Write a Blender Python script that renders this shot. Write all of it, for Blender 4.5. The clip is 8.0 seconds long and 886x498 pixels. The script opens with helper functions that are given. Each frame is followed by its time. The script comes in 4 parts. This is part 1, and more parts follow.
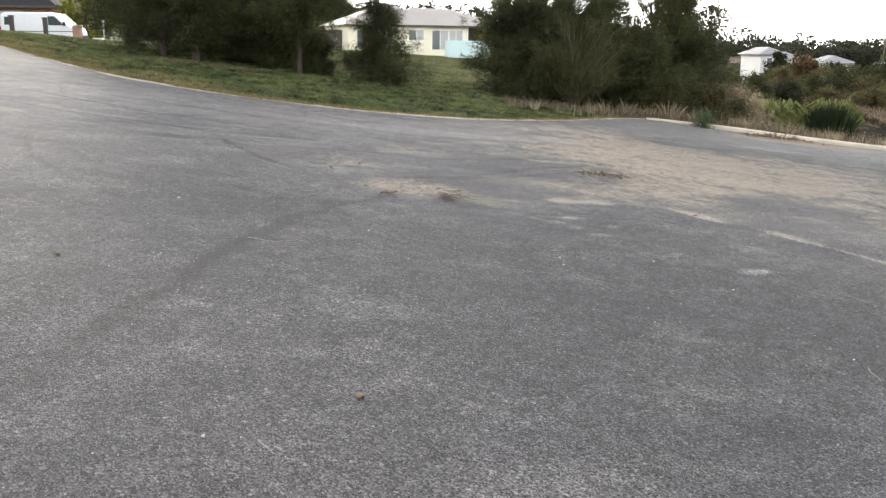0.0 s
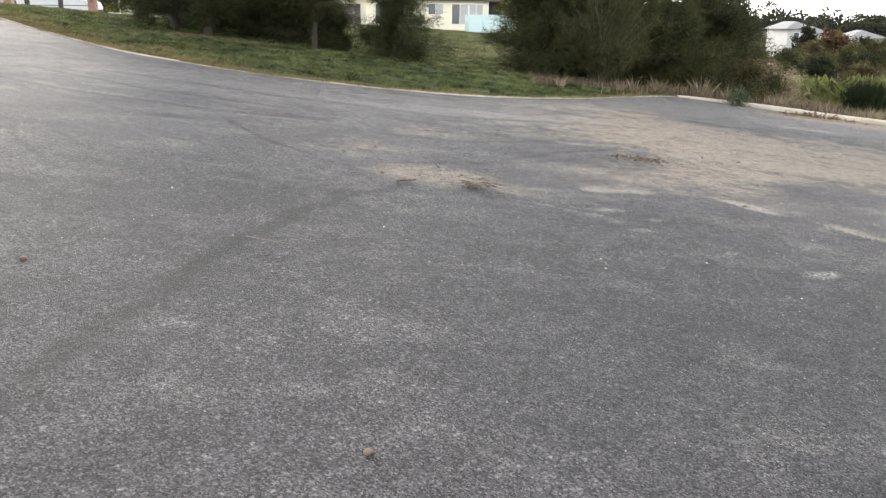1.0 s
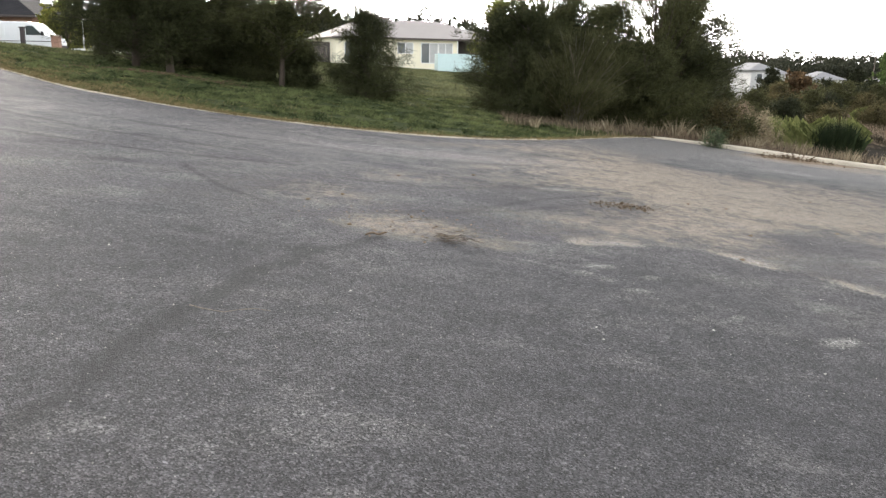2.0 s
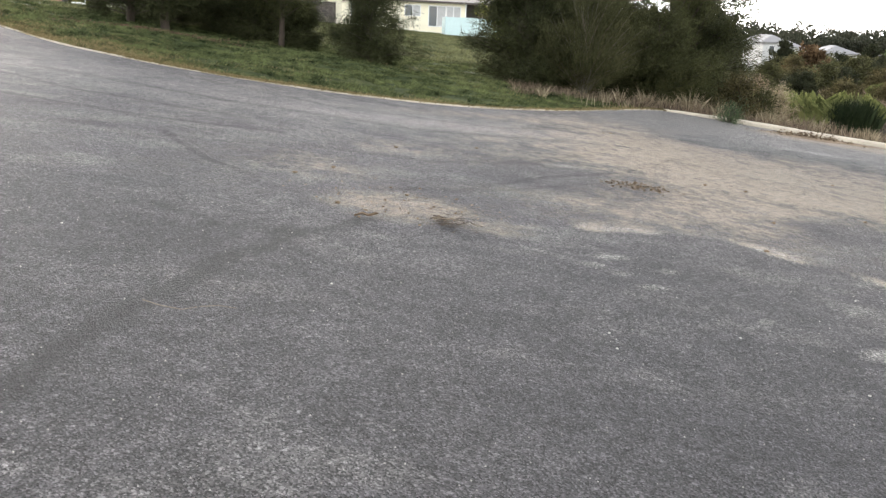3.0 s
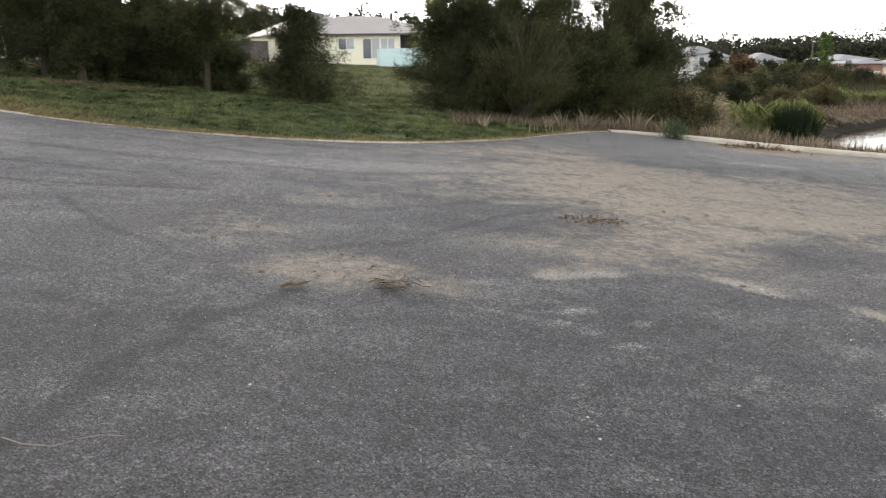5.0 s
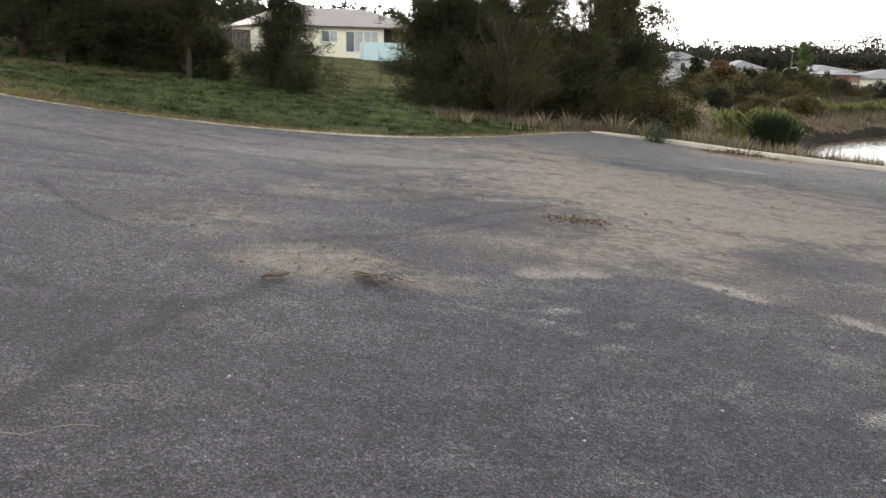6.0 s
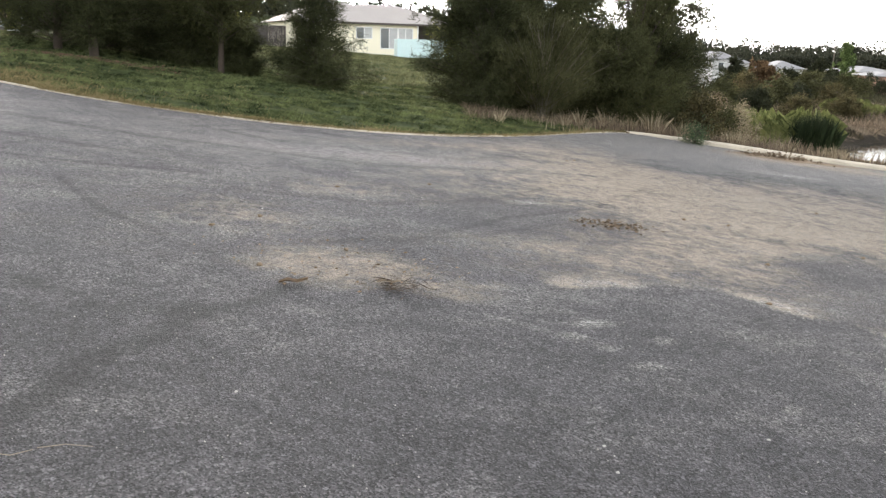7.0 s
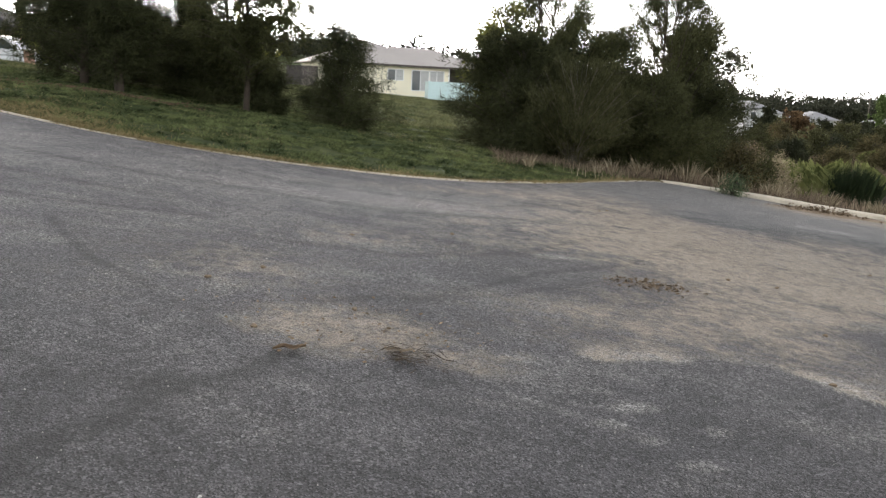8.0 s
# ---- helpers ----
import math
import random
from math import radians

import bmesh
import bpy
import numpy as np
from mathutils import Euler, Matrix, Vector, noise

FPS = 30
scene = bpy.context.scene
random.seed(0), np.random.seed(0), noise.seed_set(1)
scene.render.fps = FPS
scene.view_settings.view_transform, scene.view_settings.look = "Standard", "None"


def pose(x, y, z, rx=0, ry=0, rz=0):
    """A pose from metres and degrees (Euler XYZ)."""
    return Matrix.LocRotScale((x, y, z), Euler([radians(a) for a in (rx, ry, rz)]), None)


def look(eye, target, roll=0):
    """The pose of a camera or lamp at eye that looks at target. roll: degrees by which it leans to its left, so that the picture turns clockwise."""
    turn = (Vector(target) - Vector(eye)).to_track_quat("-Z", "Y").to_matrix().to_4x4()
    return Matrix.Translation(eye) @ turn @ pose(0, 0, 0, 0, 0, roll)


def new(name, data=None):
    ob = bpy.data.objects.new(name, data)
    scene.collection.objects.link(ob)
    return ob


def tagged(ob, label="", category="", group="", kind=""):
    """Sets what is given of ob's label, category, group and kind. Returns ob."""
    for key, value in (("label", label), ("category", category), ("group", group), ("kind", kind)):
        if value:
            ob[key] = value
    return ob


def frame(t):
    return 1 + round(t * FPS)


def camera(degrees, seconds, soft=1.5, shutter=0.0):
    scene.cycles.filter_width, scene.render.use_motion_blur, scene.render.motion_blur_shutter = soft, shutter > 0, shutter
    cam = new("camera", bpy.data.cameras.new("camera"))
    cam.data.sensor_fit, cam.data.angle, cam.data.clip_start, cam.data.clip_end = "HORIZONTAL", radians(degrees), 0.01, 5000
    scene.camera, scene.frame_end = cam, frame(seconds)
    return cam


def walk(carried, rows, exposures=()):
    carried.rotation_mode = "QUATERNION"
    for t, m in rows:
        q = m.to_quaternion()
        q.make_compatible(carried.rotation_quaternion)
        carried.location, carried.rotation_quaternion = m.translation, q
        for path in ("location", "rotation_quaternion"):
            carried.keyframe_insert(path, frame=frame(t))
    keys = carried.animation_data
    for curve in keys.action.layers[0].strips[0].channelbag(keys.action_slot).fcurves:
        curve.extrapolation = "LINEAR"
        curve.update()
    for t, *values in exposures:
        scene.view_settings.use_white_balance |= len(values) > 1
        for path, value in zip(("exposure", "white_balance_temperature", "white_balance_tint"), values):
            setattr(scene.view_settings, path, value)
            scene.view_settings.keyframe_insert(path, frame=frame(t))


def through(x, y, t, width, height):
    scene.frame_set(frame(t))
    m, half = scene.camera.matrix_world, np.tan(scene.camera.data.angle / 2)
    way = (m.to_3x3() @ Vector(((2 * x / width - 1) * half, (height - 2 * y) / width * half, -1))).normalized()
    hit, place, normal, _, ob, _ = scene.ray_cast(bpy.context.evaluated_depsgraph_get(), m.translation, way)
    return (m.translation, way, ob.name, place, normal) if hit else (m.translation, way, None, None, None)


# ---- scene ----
# ---- camera and walk ----
cam = camera(55.2, 8.0, soft=1.35)
ROWS = [
    (0.0, (0.336, 2.357, 1.625), (0.341, 4.303, 1.164), 0.5),
    (0.5, (0.290, 2.744, 1.575), (0.269, 4.670, 1.038), 1.9),
    (1.0, (0.292, 3.115, 1.602), (0.255, 5.047, 1.086), 0.5),
    (1.5, (0.285, 3.520, 1.640), (0.275, 5.476, 1.223), -0.1),
    (1.7, (0.235, 3.625, 1.624), (0.242, 5.582, 1.213), 0.2),
    (2.8, (0.295, 4.311, 1.586), (0.367, 6.241, 1.067), 2.02),
    (3.0, (0.295, 4.412, 1.598), (0.325, 6.346, 1.088), 2.40),
    (3.3, (0.275, 4.614, 1.624), (0.280, 6.561, 1.164), 1.36),
    (3.5, (0.279, 4.747, 1.634), (0.307, 6.698, 1.196), -0.01),
    (4.0, (0.346, 4.954, 1.624), (0.438, 6.897, 1.163), -1.34),
    (4.2, (0.396, 5.021, 1.634), (0.488, 6.961, 1.156), -1.37),
    (5.5, (0.348, 5.196, 1.632), (0.536, 7.140, 1.204), -0.47),
    (6.0, (0.330, 5.225, 1.613), (0.529, 7.163, 1.160), 0.97),
    (6.5, (0.316, 5.283, 1.589), (0.495, 7.212, 1.094), 2.46),
    (7.0, (0.383, 5.489, 1.603), (0.508, 7.431, 1.143), 1.47),
    (7.5, (0.469, 5.786, 1.613), (0.564, 7.741, 1.200), 1.73),
    (8.0, (0.449, 6.095, 1.586), (0.510, 8.061, 1.219), 2.70),
]
EXPOSURE = [(0.0, 2.2), (0.5, 2.05), (1.0, 2.25), (1.5, 2.05), (1.7, 2.05), (2.8, 2.25), (3.0, 2.3), (3.5, 1.98), (4.2, 1.9), (5.5, 1.85), (6.0, 1.75), (6.5, 2.0), (7.0, 2.2), (7.5, 1.95), (8.0, 1.72)]
walk(cam, [(t, look(eye, target, roll)) for t, eye, target, roll in ROWS], EXPOSURE)

# ---- world, sun, exposure ----
SUN_EL, SUN_AZ = radians(14), radians(-18)      # low, from ahead on the western side
world = bpy.data.worlds.new("sky")
scene.world = world
world.use_nodes = True
wn, wl = world.node_tree.nodes, world.node_tree.links
sky = wn.new("ShaderNodeTexSky")
sky.sky_type, sky.sun_disc = "NISHITA", False
sky.sun_elevation, sky.sun_rotation = SUN_EL, SUN_AZ
sky.dust_density, sky.air_density = 1.2, 1.0
pale = wn.new("ShaderNodeHueSaturation")       # thin evening cloud takes most of the colour
pale.inputs["Saturation"].default_value = 0.12
wl.new(sky.outputs[0], pale.inputs["Color"])
wl.new(pale.outputs[0], wn["Background"].inputs[0])
wn["Background"].inputs[1].default_value = 0.15
sun_data = bpy.data.lights.new("sun", "SUN")
sun_data.energy, sun_data.angle, sun_data.color = 0.6, radians(12), (1.0, 0.86, 0.68)
sun = new("sun", sun_data)
away = Vector((math.sin(SUN_AZ) * math.cos(SUN_EL), math.cos(SUN_AZ) * math.cos(SUN_EL), math.sin(SUN_EL)))
sun.matrix_world = look(away * 100, (0, 0, 0))


# ---- materials ----
def material(name, colour, rough=0.8, metal=0.0, vary=0.25, grain=30.0, blotch=3.0, bump=0.3, island=0.0, tint=None, piece=0.0, spec=0.5, tight=0.4):
    """A surface with fine grain, wider blotches and relief; island and piece vary it from leaf to leaf and from piece to piece."""
    m = bpy.data.materials.new(name)
    m.use_nodes = True
    n, l = m.node_tree.nodes, m.node_tree.links
    b = n["Principled BSDF"]
    co = n.new("ShaderNodeTexCoord")
    fine, wide = n.new("ShaderNodeTexNoise"), n.new("ShaderNodeTexNoise")
    fine.inputs["Scale"].default_value, wide.inputs["Scale"].default_value = grain, blotch
    fine.inputs["Detail"].default_value, wide.inputs["Detail"].default_value = 4, 5
    for k in (fine, wide):
        l.new(co.outputs["Object"], k.inputs["Vector"])
    add = n.new("ShaderNodeMath"); add.operation = "ADD"
    l.new(fine.outputs[0], add.inputs[0]); l.new(wide.outputs[0], add.inputs[1])
    last = add
    if island or piece:
        src = n.new("ShaderNodeNewGeometry") if island else n.new("ShaderNodeObjectInfo")
        sc = n.new("ShaderNodeMath"); sc.operation = "MULTIPLY_ADD"
        sc.inputs[1].default_value, sc.inputs[2].default_value = (island or piece), -(island or piece) / 2
        l.new(src.outputs["Random Per Island" if island else "Random"], sc.inputs[0])
        more = n.new("ShaderNodeMath"); more.operation = "ADD"
        l.new(add.outputs[0], more.inputs[0]); l.new(sc.outputs[0], more.inputs[1])
        last = more
    ramp = n.new("ShaderNodeMapRange")
    ramp.inputs[1].default_value, ramp.inputs[2].default_value = 1 - tight, 1 + tight
    l.new(last.outputs[0], ramp.inputs[0])
    mix = n.new("ShaderNodeMix"); mix.data_type = "RGBA"
    low = [c * (1 - vary) for c in colour]
    high = tint or [min(1, c * (1 + vary)) for c in colour]
    mix.inputs[6].default_value, mix.inputs[7].default_value = (*low, 1), (*high, 1)
    l.new(ramp.outputs[0], mix.inputs[0])
    l.new(mix.outputs[2], b.inputs["Base Color"])
    b.inputs["Roughness"].default_value, b.inputs["Metallic"].default_value = rough, metal
    b.inputs["Specular IOR Level"].default_value = spec
    if bump:
        bp = n.new("ShaderNodeBump")
        bp.inputs["Strength"].default_value, bp.inputs["Distance"].default_value = bump, 0.6 / grain
        l.new(fine.outputs[0], bp.inputs["Height"]); l.new(bp.outputs[0], b.inputs["Normal"])
    return m


def leafy(name, dark, light, through=0.25, rough=0.75, grain=8, blotch=0.7, island=0.7, tight=0.4):
    """Thin leaves: colour from leaf to leaf, and some light through them."""
    m = material(name, dark, rough, vary=0.3, grain=grain, blotch=blotch, bump=0, island=island, tint=light, spec=0.08, tight=tight)
    n, l = m.node_tree.nodes, m.node_tree.links
    tr = n.new("ShaderNodeBsdfTranslucent")
    mixs = n.new("ShaderNodeMixShader")
    mixs.inputs[0].default_value = through
    src = n["Principled BSDF"].inputs["Base Color"].links[0].from_socket
    l.new(src, tr.inputs[0])
    l.new(n["Principled BSDF"].outputs[0], mixs.inputs[1]); l.new(tr.outputs[0], mixs.inputs[2])
    l.new(mixs.outputs[0], n["Material Output"].inputs[0])
    return m


NEEDLE = leafy("casuarina_needles", (0.036, 0.041, 0.019), (0.105, 0.107, 0.046), 0.3)
NEEDLE_DEEP = leafy("deep_needles", (0.028, 0.033, 0.017), (0.080, 0.085, 0.038), 0.25)
OLIVE = leafy("olive_needles", (0.050, 0.054, 0.024), (0.115, 0.112, 0.052))
GUM = leafy("gum_leaves", (0.055, 0.058, 0.036), (0.13, 0.13, 0.085))
YELLOW = leafy("yellow_green_leaves", (0.12, 0.14, 0.03), (0.28, 0.27, 0.07), 0.4)
RUST = leafy("rusty_leaves", (0.09, 0.06, 0.035), (0.20, 0.13, 0.07), 0.2)
BRIGHT = leafy("rush_green", (0.085, 0.104, 0.034), (0.270, 0.285, 0.110), 0.35)
REED = leafy("dark_reed", (0.014, 0.022, 0.011), (0.036, 0.050, 0.022), 0.12)
DRY = leafy("dry_lawn", (0.13, 0.105, 0.05), (0.36, 0.29, 0.15), 0.3)
STRAW = leafy("dry_grass_stalks", (0.24, 0.19, 0.12), (0.52, 0.44, 0.31), 0.35)
BROWN = leafy("dead_rush", (0.095, 0.070, 0.050), (0.33, 0.255, 0.185), 0.3)
BLADE = leafy("lawn_blades", (0.021, 0.036, 0.014), (0.180, 0.205, 0.088), 0.3, grain=5, blotch=1.6, island=0.22, tight=0.24)
FARBLADE = leafy("far_lawn_blades", (0.045, 0.065, 0.026), (0.190, 0.190, 0.095), 0.3, grain=2, blotch=0.4, island=0.25, tight=0.26)
FARLEAF = leafy("distant_forest", (0.028, 0.032, 0.022), (0.072, 0.074, 0.048), 0.1, grain=0.4, blotch=0.06, island=0.5)
BARK = material("bark", (0.060, 0.045, 0.034), 0.95, grain=25, blotch=4, bump=0.8)
TWIG = material("grey_twigs", (0.125, 0.105, 0.085), 0.9, grain=40, bump=0.3)
CONCRETE = material("kerb_concrete", (0.52, 0.46, 0.37), 0.9, vary=0.3, grain=60, blotch=2.5, bump=0.3)
CREAM = material("cream_render", (0.86, 0.80, 0.63), 0.85, vary=0.06, grain=20, blotch=0.6, bump=0.1)
WHITE = material("white_paint", (0.80, 0.80, 0.78), 0.5, vary=0.05, grain=10, blotch=1, bump=0)
ROOFPALE = material("pale_roof_sheet", (0.40, 0.365, 0.345), 0.8, vary=0.08, grain=6, blotch=0.5, bump=0, spec=0.12)
ROOFDARK = material("dark_roof_tiles", (0.028, 0.027, 0.030), 0.9, vary=0.3, grain=8, blotch=1, bump=0.4, spec=0.1)
ROOFGREY = material("grey_roof_sheet", (0.27, 0.265, 0.27), 0.7, vary=0.12, grain=6, blotch=0.5, bump=0, spec=0.2)
GUTTER = material("dark_gutter", (0.06, 0.045, 0.04), 0.5, grain=10, bump=0)
PALEWALL = material("weathered_pale_wall", (0.52, 0.52, 0.51), 0.8, vary=0.1, grain=6, blotch=0.6, bump=0, spec=0.2)
BRICK = material("orange_brick", (0.36, 0.21, 0.155), 0.9, vary=0.3, grain=12, blotch=1, bump=0.3)
AQUA = material("aqua_screen", (0.56, 0.71, 0.71), 0.35, vary=0.08, grain=6, blotch=0.7, bump=0)
POST = material("dark_post", (0.055, 0.045, 0.045), 0.8, bump=0.2)
GLASS = material("window_glass", (0.06, 0.07, 0.075), 0.08, vary=0.2, grain=1, blotch=0.5, bump=0, spec=0.8)
CURTAIN = material("pale_curtain", (0.45, 0.45, 0.44), 0.7, vary=0.15, grain=9, blotch=2, bump=0)
RUBBER = material("black_rubber", (0.02, 0.02, 0.02), 0.8, bump=0.1)
VANWHITE = material("van_paint", (0.80, 0.81, 0.83), 0.25, vary=0.03, grain=4, blotch=1, bump=0)
LAMPRED = material("red_lamp", (0.35, 0.02, 0.02), 0.3, bump=0)
STONE = material("loose_stone", (0.33, 0.31, 0.29), 0.9, vary=0.4, grain=50, bump=0.2, island=0.8)
PALESTONE = material("pale_stone", (0.50, 0.48, 0.45), 0.8, vary=0.2, grain=50, bump=0.2)
CLOD = material("dry_mud", (0.16, 0.115, 0.075), 0.95, vary=0.35, grain=60, blotch=9, bump=0.6, island=0.6)
DEADLEAF = material("dead_leaf", (0.26, 0.18, 0.11), 0.85, vary=0.35, grain=40, bump=0.3, island=0.8)
SEDGE = leafy("dark_sedge", (0.030, 0.026, 0.018), (0.10, 0.085, 0.055), 0.2)
BROWNLEAF = leafy("brown_olive_leaves", (0.045, 0.042, 0.020), (0.135, 0.115, 0.055), 0.25)
SCRUB = leafy("scrub_leaves", (0.040, 0.044, 0.020), (0.115, 0.112, 0.050), 0.2, grain=2)
SCRUBDARK = leafy("dark_scrub_leaves", (0.024, 0.029, 0.017), (0.062, 0.066, 0.036), 0.15, grain=2)
SCRUBWARM = leafy("warm_scrub_leaves", (0.060, 0.054, 0.026), (0.165, 0.140, 0.068), 0.2, grain=2)
MULCH = material("bark_mulch", (0.15, 0.088, 0.060), 0.95, vary=0.35, grain=30, blotch=4, bump=0.4, island=0.8)


# ---- the lie of the land ----
EDGE_X = [-60, -40, -26, -17, -12.5, -9.5, -8.0, -5.5, -3.8, -2.6, -1.2, 0.3, 1.3, 2.55, 3.65, 4.95, 6.2, 7.5, 9.0, 10.6, 30, 60]
EDGE_Y = [66, 52, 40, 29.5, 24.6, 21.5, 19.95, 17.7, 16.95, 16.72, 16.68, 17.1, 17.75, 19.0, 20.45, 22.0, 21.6, 21.2, 21.05, 20.95, 20.4, 19.5]
FALL, RISE = -0.1069, 0.0279


def edge(x):
    """How far the asphalt reaches ahead at x, with its corners eased."""
    return sum(np.interp(np.asarray(x) + d, EDGE_X, EDGE_Y) for d in (-0.35, -0.18, 0, 0.18, 0.35)) / 5


def smooth(a, b, v):
    s = np.clip((np.asarray(v, float) - a) / (b - a), 0, 1)
    return s * s * (3 - 2 * s)


def plane_z(x, y):
    return FALL * x + RISE * y


WATER_Z = -1.45


def pond_reach(x, y):
    """1 at the pond's uneven shore, less over the water."""
    u, v = (x - 30) * 0.906 + (y - 37) * 0.423, (y - 37) * 0.906 - (x - 30) * 0.423
    return np.sqrt((u / 17.0) ** 2 + (v / 5.8) ** 2) + 0.035 * np.sin(x * 1.1 + 2 * np.sin(y * 0.8)) + 0.02 * np.sin(y * 3.1 + x * 2.3)


def ground_z(x, y):
    x, y = np.asarray(x, float), np.asarray(y, float)
    near = plane_z(x, y)
    fade = 1 - 0.5 * smooth(20, 60, y)
    gx = np.where(x > 12, 12 + (x - 12) * 0.05, np.where(x < -30, -30 + (x + 30) * 0.2, x))
    far = FALL * gx * fade + RISE * np.minimum(y, 22)
    out = smooth(0.0, 3.0, y - edge(x))
    z = near * (1 - out) + far * out
    wet = smooth(4.5, 10, x) * smooth(0.2, 7, y - edge(x))
    z = z - wet * 0.62
    pond = smooth(1.14, 0.66, pond_reach(x, y))
    z = z - pond * 1.3
    z = z - 2.6 * smooth(45, 100, y) * smooth(14, 42, x) * (1 - smooth(160, 260, y))
    z = z + 8.8 * smooth(170, 290, y) * smooth(110, 10, x)
    z = z + 0.30 * smooth(32, 74, y) * smooth(12, 2, x) * smooth(-18, -9, x)
    z = z - 0.45 * smooth(51.5, 55, y) * smooth(-14, -19, x) * (1 - smooth(120, 170, y))
    z = z + (1 - pond) * wet * 0.09 * np.sin(x * 0.9 + 1.3 * np.sin(y * 0.35)) * np.sin(y * 0.7 + x * 0.21)
    z = z + out * 0.04 * np.sin(x * 1.7 + 2 * np.sin(y * 0.6)) * np.sin(y * 1.3 + 0.5)
    return z


def gz(x, y):
    return float(ground_z(x, y))


# ---- mesh helpers ----
def mesh_from(name, verts, faces, mat, smooth_faces=False):
    me = bpy.data.meshes.new(name)
    verts, faces = np.asarray(verts, np.float32).reshape(-1, 3), np.asarray(faces, np.int32)
    k = faces.shape[1]
    me.vertices.add(len(verts)); me.vertices.foreach_set("co", verts.ravel())
    me.loops.add(faces.size); me.loops.foreach_set("vertex_index", faces.ravel())
    me.polygons.add(len(faces))
    me.polygons.foreach_set("loop_start", np.arange(0, faces.size, k, dtype=np.int32))
    me.polygons.foreach_set("use_smooth", np.full(len(faces), smooth_faces))
    me.update(calc_edges=True)
    me.materials.append(mat)
    return me


def part(name, bm, mat, parent=None, label="", smooth_faces=False):
    """Links a bmesh, or a ready mesh, as one object under its thing."""
    if isinstance(bm, bmesh.types.BMesh):
        me = bpy.data.meshes.new(name)
        bm.normal_update()
        bm.to_mesh(me); bm.free()
        me.materials.append(mat)
        if smooth_faces:
            me.polygons.foreach_set("use_smooth", np.full(len(me.polygons), True))
    else:
        me = bm
    ob = new(name, me)
    if parent is not None:
        ob.parent = parent
    if label:
        ob["label"] = label
    return ob


def thing(name, place, label, category, group="", kind="", rz=0.0):
    ob = new(name)
    ob.empty_display_size = 0.2
    ob.matrix_world = pose(*place, 0, 0, rz)
    return tagged(ob, label, category, group, kind)


def boxes(*specs, bevel=0.0):
    """One bmesh of boxes (x0, y0, z0, x1, y1, z1)."""
    bm = bmesh.new()
    for x0, y0, z0, x1, y1, z1 in specs:
        bmesh.ops.create_cube(bm, size=1, matrix=Matrix.Translation(((x0 + x1) / 2, (y0 + y1) / 2, (z0 + z1) / 2)) @ Matrix.Diagonal((x1 - x0, y1 - y0, z1 - z0, 1)))
    if bevel:
        bmesh.ops.bevel(bm, geom=bm.edges[:], offset=bevel, segments=2, affect="EDGES", profile=0.6)
    return bm


def tube(path, radii, sides=7):
    """Verts and quads of a tapered tube along a path."""
    path = np.asarray(path, float)
    d = np.gradient(path, axis=0)
    d /= np.linalg.norm(d, axis=1, keepdims=True) + 1e-9
    ref = np.where(np.abs(d[:, 2:3]) > 0.9, np.array([[1.0, 0, 0]]), np.array([[0, 0, 1.0]]))
    u = np.cross(d, ref); u /= np.linalg.norm(u, axis=1, keepdims=True) + 1e-9
    v = np.cross(d, u)
    a = np.linspace(0, 2 * np.pi, sides, endpoint=False)
    ring = path[:, None] + np.asarray(radii)[:, None, None] * (np.cos(a)[None, :, None] * u[:, None] + np.sin(a)[None, :, None] * v[:, None])
    f = [(i * sides + j, i * sides + (j + 1) % sides, (i + 1) * sides + (j + 1) % sides, (i + 1) * sides + j) for i in range(len(path) - 1) for j in range(sides)]
    return ring.reshape(-1, 3), np.array(f)


def tubes(name, runs, mat, sides=6):
    vs, fs, o = [], [], 0
    for path, radii in runs:
        v, f = tube(path, radii, sides)
        vs.append(v); fs.append(f + o); o += len(v)
    return mesh_from(name, np.concatenate(vs), np.concatenate(fs), mat, True)


def leaves(name, at, along, width, mat, rng, shape="needle"):
    """One mesh of thin leaves: at (n,3) roots, along (n,3) their length and way."""
    n = len(at)
    side = np.cross(along, rng.normal(size=(n, 3)))
    side /= np.linalg.norm(side, axis=1, keepdims=True) + 1e-9
    w = (np.asarray(width) * np.ones(n))[:, None] * side * 0.5
    if shape == "needle":
        v = np.stack([at - w, at + w, at + along], 1)
        return mesh_from(name, v.reshape(-1, 3), np.arange(n * 3).reshape(-1, 3), mat)
    v = np.stack([at, at + along * 0.45 + w, at + along, at + along * 0.45 - w], 1)
    return mesh_from(name, v.reshape(-1, 3), np.arange(n * 4).reshape(-1, 4), mat)


def unit(v):
    return v / (np.linalg.norm(v, axis=-1, keepdims=True) + 1e-9)


